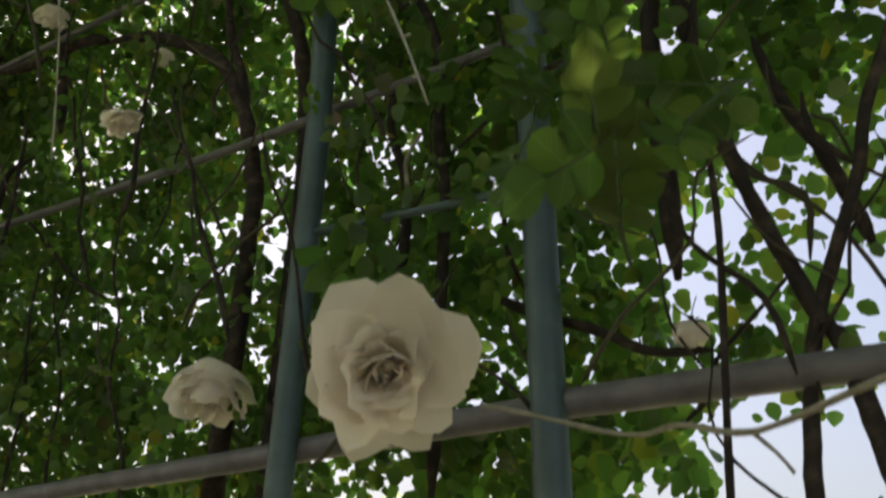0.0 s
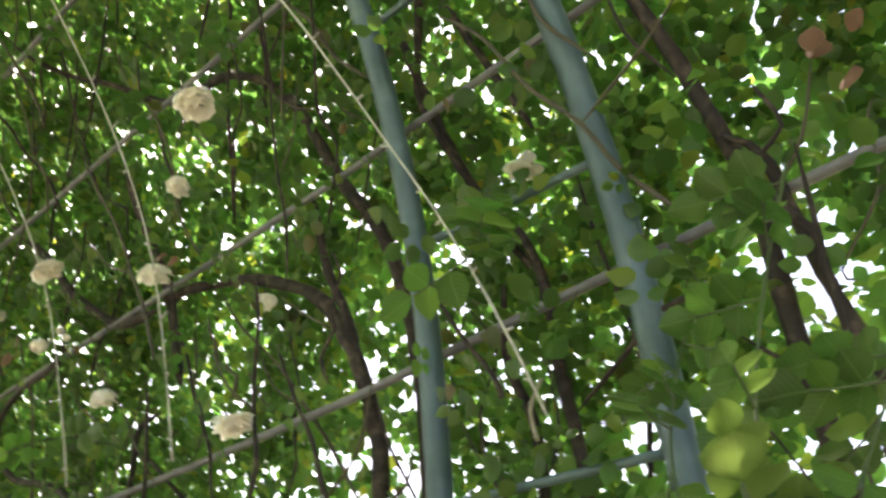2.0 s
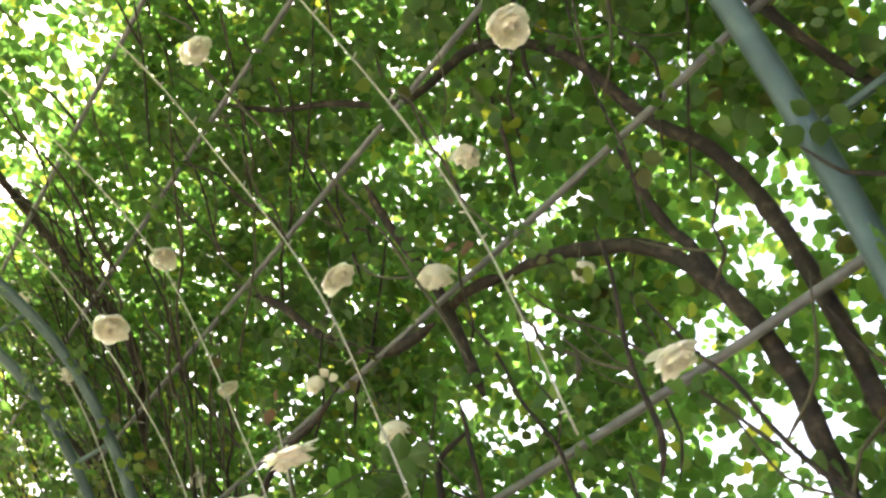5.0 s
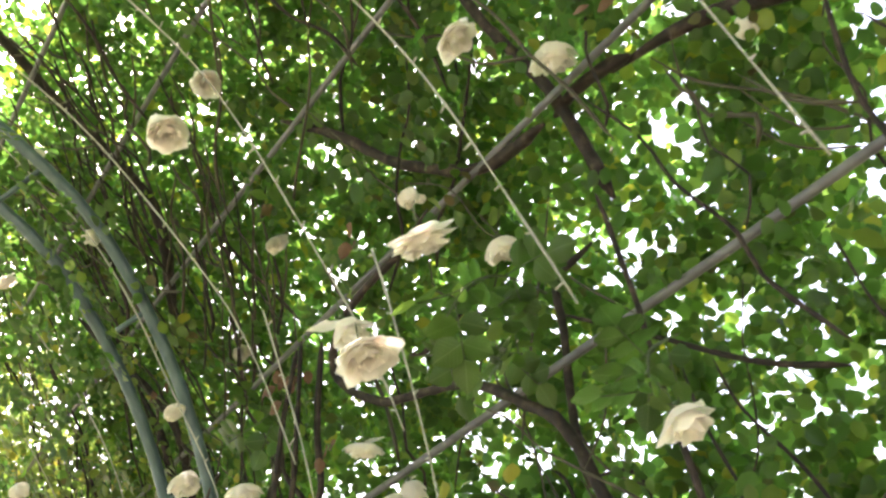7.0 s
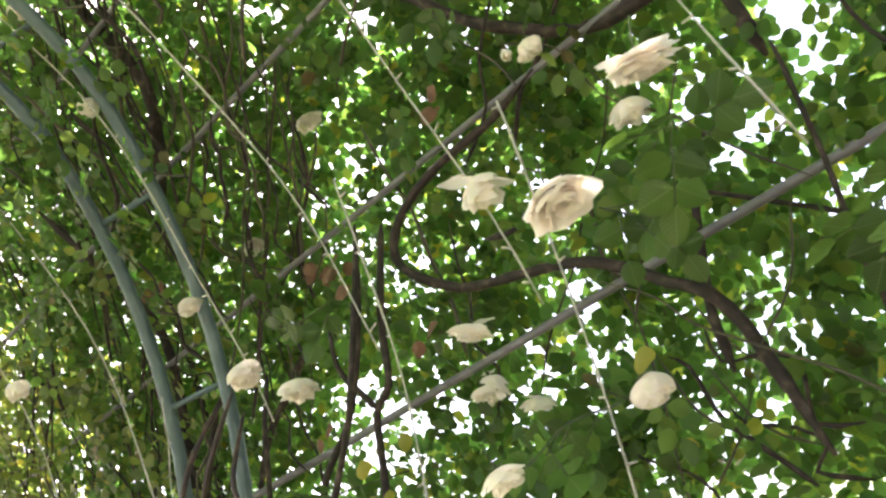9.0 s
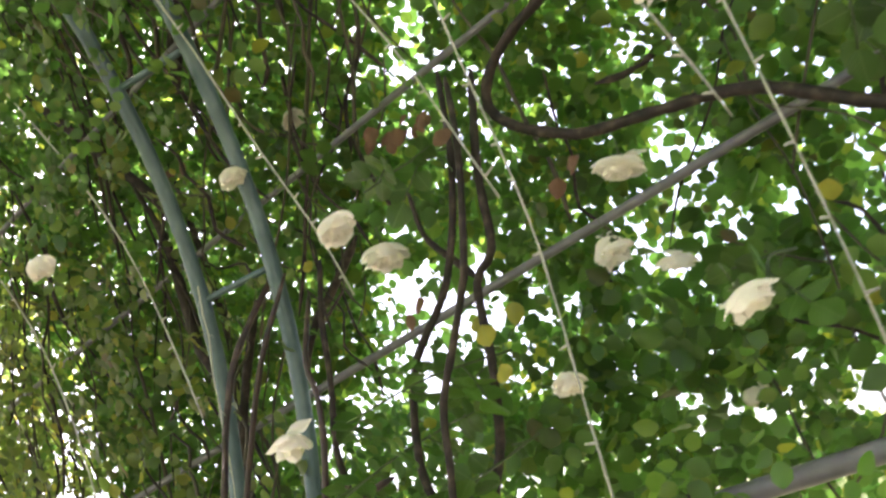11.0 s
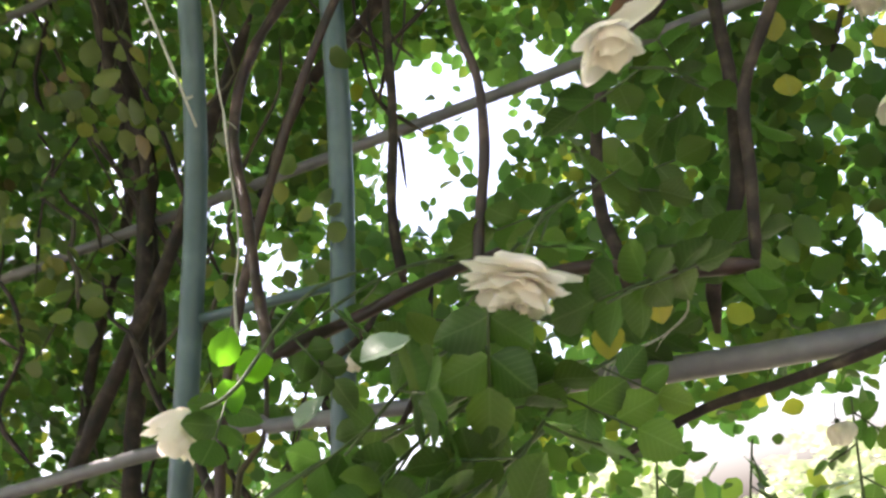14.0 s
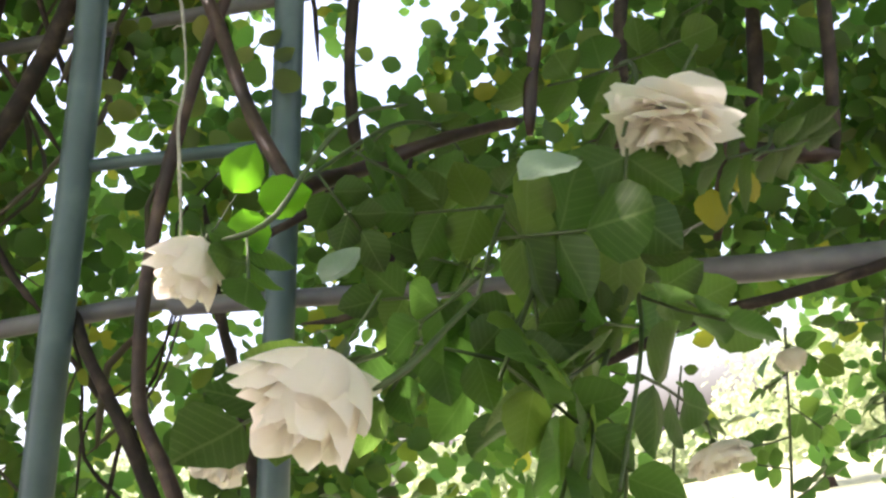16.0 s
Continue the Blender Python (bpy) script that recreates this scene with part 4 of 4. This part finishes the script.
for pts, r in (([(2.70, 1.76, 1.55), (2.775, 1.732, 1.528), (2.936, 1.713, 1.482), (3.03, 1.64, 1.47), (3.128, 1.578, 1.441), (3.264, 1.453, 1.441), (3.33, 1.42, 1.45)], 0.0034),
               ([(3.128, 1.578, 1.441), (3.15, 1.58, 1.42), (3.165, 1.58, 1.40)], 0.0022),
               ([(2.485, 1.84, 2.088), (2.455, 1.845, 2.056), (2.452, 1.845, 2.03), (2.46, 1.845, 1.99)], 0.004)):
    o = pipe("dry_twig", smooth_line(pts, 0.02), r, M_DRY, rose_plant, "pale dry twig", sides=7, rough=0.4)
    o.matrix_parent_inverse = rose_plant.matrix_world.inverted()


# ---- white roses ----
def petal(length, width, start, end, curl, seed, nu=8, nv=7):
    """A petal that grows from the heart along a bent line: its lean from the z axis goes from start to end degrees, and curl turns the rim out."""
    lean = [start + (end - start) * (v * v * (3 - 2 * v)) for v in (j / nv for j in range(nv + 1))]
    verts, faces = [], []
    for i in range(nu + 1):
        u = 2 * i / nu - 1
        reach = length * (1.06 - 0.42 * abs(u) ** 2.3 + 0.04 * max(0.0, 1 - abs(u) * 3.5) + 0.10 * noise.noise(Vector((u * 2.6, seed, 0))))
        r, z = 0.03, 0.0
        for j in range(nv + 1):
            v = j / nv
            half = width * (0.30 + 0.95 * math.sin(math.pi * min(v * 0.62 + 0.02, 0.5)) ** 1.2) * 0.5
            a = u * min(half / max(r, 0.10), 1.9)
            wave = v * v * (0.042 * math.sin(u * 5.5 + seed * 2.3) + 0.075 * noise.noise(Vector((u * 1.7, v * 1.4, seed))))
            fold = 0.10 * width * v * u * u * (0.6 if end > 20 else 0.2)
            q = r + wave - fold
            verts.append((q * math.cos(a), q * math.sin(a), z + 0.05 * v * noise.noise(Vector((u * 2.2, v * 2, seed + 9)))))
            th = radians(lean[j] + curl * max(0.0, (v - 0.62) / 0.38) ** 1.6 * (0.55 + 0.45 * abs(u)))
            r += math.sin(th) * reach / nv
            z += math.cos(th) * reach / nv
    n = nv + 1
    for i in range(nu):
        for j in range(nv):
            a = i * n + j
            faces.append((a, a + n, a + n + 1, a + 1))
    return verts, faces


def turned(verts, angle):
    c, s = math.cos(angle), math.sin(angle)
    return [(x * c - y * s, x * s + y * c, z) for x, y, z in verts]


# petals, length, width, lean at the heart, lean at the rim, curl
OPEN_ROSE = [(6, 0.60, 0.76, 92, 72, 40), (6, 0.55, 0.69, 82, 55, 45), (6, 0.50, 0.60, 70, 40, 40), (5, 0.44, 0.53, 58, 24, 35), (5, 0.38, 0.44, 46, 8, 20), (4, 0.34, 0.37, 36, -6, 8), (4, 0.30, 0.30, 26, -18, 0), (3, 0.26, 0.25, 15, -25, 0)]
BELL_ROSE = [(5, 0.86, 0.92, 82, 14, 40), (5, 0.88, 0.86, 70, 6, 34), (5, 0.86, 0.76, 58, 1, 24), (4, 0.83, 0.64, 46, -4, 14), (4, 0.79, 0.48, 36, -8, 6), (3, 0.74, 0.36, 26, -12, 0)]
ROUND_BUD = [(5, 0.86, 0.74, 86, -38, 10), (4, 0.84, 0.66, 72, -36, 5), (3, 0.80, 0.56, 56, -32, 0), (3, 0.76, 0.40, 36, -22, 0)]
ROSETTE = [(8, 0.56, 0.59, 100, 84, 40), (8, 0.53, 0.57, 88, 64, 45), (8, 0.49, 0.51, 76, 48, 45), (7, 0.44, 0.47, 62, 33, 40), (6, 0.39, 0.43, 50, 19, 30), (5, 0.34, 0.38, 38, 6, 18), (4, 0.30, 0.31, 28, -10, 0), (3, 0.26, 0.24, 15, -20, 0)]
BLOWN_ROSE = [(5, 0.88, 0.75, 70, 26, 60), (4, 0.80, 0.72, 54, 14, 40), (4, 0.66, 0.61, 40, 2, 10), (3, 0.56, 0.43, 26, -8, 0)]
SKIRT_ROSE = [(6, 0.64, 0.84, 98, 34, 30), (6, 0.62, 0.77, 90, 26, 26), (5, 0.56, 0.70, 76, 18, 15), (5, 0.48, 0.50, 58, 8, 5), (4, 0.42, 0.38, 40, -5, 0)]


def build_rose(seed, rings, label, upturned=0):
    """A rose about one metre across with its face towards +z, to be scaled; upturned: petals that bend back over the stem."""
    rnd = random.Random(seed)
    root = thing("white_rose", (0, 0, 0), label, "rose", "white roses")
    widths, heights = [], []
    for k, (n, length, width, start, end, curl) in enumerate(rings):
        spin = rnd.uniform(0, 6.28)
        inner_v, inner_f = [], []
        for i in range(n):
            bent = k == 0 and i < upturned
            v, f = petal(length * rnd.uniform(0.84, 1.10), width * rnd.uniform(0.85, 1.15) * (0.6 if bent else 1.0), start + rnd.uniform(-9, 9) + 12 * bent, end + rnd.uniform(-13, 13) + 75 * bent, curl * rnd.uniform(0.3, 1.5), seed * 3.1 + k * 7 + i)
            v = turned(v, spin + 2 * math.pi * (i + rnd.uniform(-0.14, 0.14)) / n)
            if not bent:
                widths += [math.hypot(x, y) for x, y, z in v]
                heights += [z for x, y, z in v]
            if k < 2:
                mesh_object("petal", v, f, M_PETAL, root)
            else:
                b = len(inner_v)
                inner_v += v
                inner_f += [tuple(q + b for q in g) for g in f]
        if inner_v:
            mesh_object("inner_petals", inner_v, inner_f, M_PETAL, root)
    cup = [Vector((0, 0, -0.16)), Vector((0, 0, -0.10)), Vector((0, 0, -0.03)), Vector((0, 0, 0.03))]
    pipe("calyx", cup, lambda f: 0.035 + 0.05 * math.sin(math.pi * min(1, 0.15 + 0.75 * f)), M_STEM, root, "green calyx", sides=10)
    for i in range(5):
        a = 2 * math.pi * i / 5 + 0.3
        v = turned([(0.05, -0.035, -0.02), (0.05, 0.035, -0.02), (0.15, 0.04, -0.06), (0.15, -0.04, -0.06), (0.27, 0.0, -0.15)], a)
        mesh_object("sepal", v, [(0, 1, 2, 3), (3, 2, 4)], M_STEM, root)
    return root, 2 * sorted(widths)[int(len(widths) * 0.97)], (min(heights) + max(heights)) / 2


def stem_for(root, length):
    pts = smooth_line([(0, 0, -0.14), (0.03, 0.02, -0.14 - length * 0.4), (0.12, 0.05, -0.14 - length)], 0.12)
    pipe("stem", pts, 0.016, M_STEM, root, "thin green stem", sides=7)


HANGING = "half-open creamy white rose hanging head down from its stem"
KINDS = [build_rose(3, OPEN_ROSE, "fully open creamy white rose with ruffled petals among leaves"),
         build_rose(5, BELL_ROSE, HANGING, 1),
         build_rose(8, ROUND_BUD, "rounded half-closed white rose bud hanging from the vault"),
         build_rose(13, ROSETTE, "dense creamy white rose with many layered petals above a grey rail"),
         build_rose(17, BLOWN_ROSE, "blown white rose with loose pointed petals hanging head down", 1),
         build_rose(23, SKIRT_ROSE, "wide open creamy white rose nodding like a skirt"),
         build_rose(29, SKIRT_ROSE, "wide open creamy white rose with a ragged rim, nodding", 1),
         build_rose(31, BELL_ROSE, HANGING)]
for k, across, mid in KINDS:
    stem_for(k, 0.55)
# x, y, z, width across, form, facing
ROSES_A = [(2.715, 1.515, 1.530, 0.180, 0, (0.50, -0.66, -0.58)), (2.12, 1.77, 1.63, 0.130, 7, (0.25, -0.30, -0.90)), (0.070, 1.322, 1.727, 0.086, 3, (-0.42, -0.12, -0.90)), (-0.203, 1.14, 1.562, 0.064, 1, (-0.60, -0.40, -0.68)), (-0.297, 1.341, 1.70, 0.054, 1, (-0.62, -0.15, -0.76)), (0.080, 1.45, 1.480, 0.056, 5, (0.10, -0.30, -0.92)), (-0.338, 1.50, 1.565, 0.055, 7, (-0.35, -0.30, -0.85)), (0.215, 1.265, 1.89, 0.060, 4, (0.05, -0.10, -0.97)), (0.914, 1.668, 2.646, 0.024, 2, (0.2, -0.4, -0.9)), (0.946, 1.675, 2.62, 0.022, 2, (0.3, -0.3, -0.9)), (0.478, 1.62, 1.880, 0.052, 7, (0.0, -0.30, -0.95)), (0.325, 1.36, 2.205, 0.068, 7, (0.30, 0.25, -0.92))]
ROSES_B = [(0.25, 1.54, 2.21, 0.075, 1, (0.20, -0.40, -0.85)), (1.15, 1.31, 2.10, 0.090, 0, (0.30, -0.80, -0.50)), (0.94, 1.43, 2.27, 0.080, 1, (0.60, -0.40, -0.70)), (1.32, 1.33, 2.21, 0.090, 0, (0.50, -0.40, -0.75)), (0.72, 1.57, 2.13, 0.075, 1, (-0.30, -0.50, -0.80)), (-0.09, 1.53, 2.57, 0.060, 1, (0.40, -0.50, -0.80)), (0.28, 1.70, 2.92, 0.060, 1, (0.40, -0.40, -0.80)), (-0.07, 1.31, 3.09, 0.055, 2, (0.30, -0.30, -0.90)), (0.65, 1.79, 2.03, 0.065, 1, (0.20, -0.80, -0.50)), (0.53, 1.81, 2.12, 0.060, 1, (-0.20, -0.80, -0.50))]
ROSES_C = [(1.43, 1.41, 2.56, 0.070, 0, (0.70, -0.50, -0.50)), (0.89, 1.13, 2.69, 0.078, 1, (0.40, -0.30, -0.90)), (0.63, 1.36, 3.11, 0.070, 1, (0.60, -0.30, -0.70)), (1.03, 1.57, 2.54, 0.045, 2, (0.40, -0.40, -0.80)), (1.39, 1.69, 2.65, 0.080, 1, (0.50, -0.50, -0.60)), (1.55, 1.49, 1.83, 0.070, 1, (0.40, -0.70, -0.60)), (1.10, 1.46, 1.86, 0.055, 2, (0.20, -0.50, -0.80)), (0.92, 1.32, 1.80, 0.062, 4, (0.30, -0.10, -0.90)), (1.71, 1.56, 2.72, 0.050, 1, (0.70, -0.30, -0.60)), (2.05, 1.40, 2.68, 0.075, 1, (0.60, -0.40, -0.70))]
ROSES_D = [(2.44, 1.90, 2.54, 0.070, 1, (0.30, -0.60, -0.70)), (1.37, 1.15, 3.16, 0.055, 1, (0.60, -0.20, -0.80)), (0.31, 1.85, 1.57, 0.038, 2, (0.20, -0.60, -0.80)), (2.08, 1.51, 2.05, 0.065, 1, (0.40, -0.50, -0.75)), (1.70, 1.82, 2.50, 0.050, 2, (0.40, -0.50, -0.75)), (1.08, 1.74, 2.42, 0.070, 1, (0.40, -0.50, -0.75)), (-0.05, 1.01, 3.25, 0.060, 1, (0.40, -0.50, -0.75)), (-0.27, 1.13, 3.03, 0.060, 1, (0.40, -0.50, -0.75)), (-0.25, 1.17, 2.40, 0.050, 2, (0.40, -0.50, -0.75))]
ROSES_E = [(-0.12, 1.17, 3.38, 0.050, 2, (0.40, -0.50, -0.75)), (0.60, 1.70, 2.07, 0.055, 1, (0.40, -0.50, -0.75)), (-0.10, 1.76, 2.78, 0.055, 1, (0.40, -0.50, -0.75)), (-0.19, 1.56, 1.77, 0.030, 2, (0.40, -0.50, -0.75)), (0.61, 1.98, 1.81, 0.050, 2, (0.40, -0.50, -0.75)), (1.26, 1.19, 3.25, 0.060, 1, (0.40, -0.50, -0.75)), (1.32, 1.16, 3.20, 0.060, 1, (0.40, -0.50, -0.75)), (2.97, 1.84, 1.64, 0.050, 2, (0.40, -0.50, -0.75))]
ALL_ROSES = ROSES_A + ROSES_B + ROSES_C + ROSES_D + ROSES_E
rng = random.Random(5)
for i, (x, y, z, w, form, face) in enumerate(ALL_ROSES):
    way = Vector(face)
    if i >= len(ROSES_A):
        form = rng.choice({0: (5, 6, 3), 1: (1, 4, 5, 6, 7)}.get(form, (form,)))
        way = way * 0.15 + Vector((rng.uniform(-.35, .35), rng.uniform(0.0, .4), -0.85))
    kind, across, mid = KINDS[form]
    m = way.to_track_quat("Z", "Y").to_matrix().to_4x4()
    ob = copy_thing(kind, Matrix.Translation((x, y, z)) @ m @ Matrix.Rotation(rng.uniform(0, 6.28), 4, "Z") @ Matrix.Translation((0, 0, -mid * w / across)))
    k = w / across
    ob.scale = (k, k, k * rng.uniform(0.9, 1.1) * (1.35 if form == 1 else 1.0))
for k, across, mid in KINDS:
    for o in [*k.children_recursive, k]:
        bpy.data.objects.remove(o)


# ---- trees beyond the tunnel ----
def tree(x, y, height, spread, seed):
    r = np.random.default_rng(seed)
    rnd = random.Random(seed)
    root = thing("tree", (x, y, 0), "sunlit broad-leaved garden tree beyond the lawn", "tree", "garden trees")
    base = Vector((x, y, -0.05))
    top = base + Vector((rnd.uniform(-.3, .3), rnd.uniform(-.3, .3), height * 0.7))
    pipe("trunk", smooth_line([base, base.lerp(top, 0.5) + Vector((rnd.uniform(-.2, .2), 0, 0)), top], 0.4), lambda f: 0.16 * (1 - 0.75 * f) * height / 5, M_BARK, root, sides=9, rough=0.3)
    blobs = []
    for i in range(11):
        a = rnd.uniform(0, 6.28)
        rr = spread * rnd.uniform(0.1, 0.8)
        c = base + Vector((rr * math.cos(a), rr * math.sin(a), height * rnd.uniform(0.35, 0.95)))
        blobs.append((c, spread * rnd.uniform(0.25, 0.5)))
        st = base.lerp(top, min(0.95, max(0.3, (c.z - 0.6) / (height * 0.75))))
        pipe("limb", [st, st.lerp(c, 0.5) + Vector((0, 0, 0.1)), c], lambda f: 0.05 * (1 - 0.7 * f), M_BARK, root, sides=6)
    pts, outs = [], []
    for c, rad in blobs:
        d = r.normal(0, 1, (230, 3))
        d /= np.linalg.norm(d, axis=1)[:, None]
        pts.append(np.array(c) + d * (rad * r.uniform(0.55, 1.1, 230))[:, None])
        outs.append(d)
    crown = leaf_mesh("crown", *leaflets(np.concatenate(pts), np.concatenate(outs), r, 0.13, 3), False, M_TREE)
    crown.parent = root
    settle(root)


for x, y, h, w, sd in ((-6.5, 21, 3.6, 2.2, 1), (-16, 25, 3.8, 2.4, 2), (-9.5, 27, 4.0, 2.4, 3), (8.0, 22, 3.6, 2.4, 4), (-12, 20, 4.5, 2.6, 5), (-4, 30, 4.2, 2.8, 6), (-18, 16, 5.0, 2.5, 7), (14, 18, 4.0, 2.4, 8)):
    tree(x, y, h, w, sd)


# ---- far trees across the lawn ----
# pale row added to cover the dim sky band at the horizon
def far_trees():
    r = np.random.default_rng(40)
    n = 7000
    x = r.uniform(-60, 60, n)
    top = 3.2 + 1.0 * np.sin(x * 0.45) + 0.7 * np.sin(x * 1.1 + 1)
    y = 38 + 3 * np.sin(x * 0.2) + r.uniform(-1.5, 1.5, n)
    z = top * r.uniform(0, 1, n) ** 0.8
    c = np.stack([x, y, z], 1)
    out = np.stack([r.normal(0, .4, n), -np.ones(n), r.uniform(0, .8, n)], 1)
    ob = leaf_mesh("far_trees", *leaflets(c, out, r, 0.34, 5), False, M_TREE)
    tagged(ob, "trees in a row far across the lawn, glare put in their colour", "far trees", kind="stuff")


far_trees()
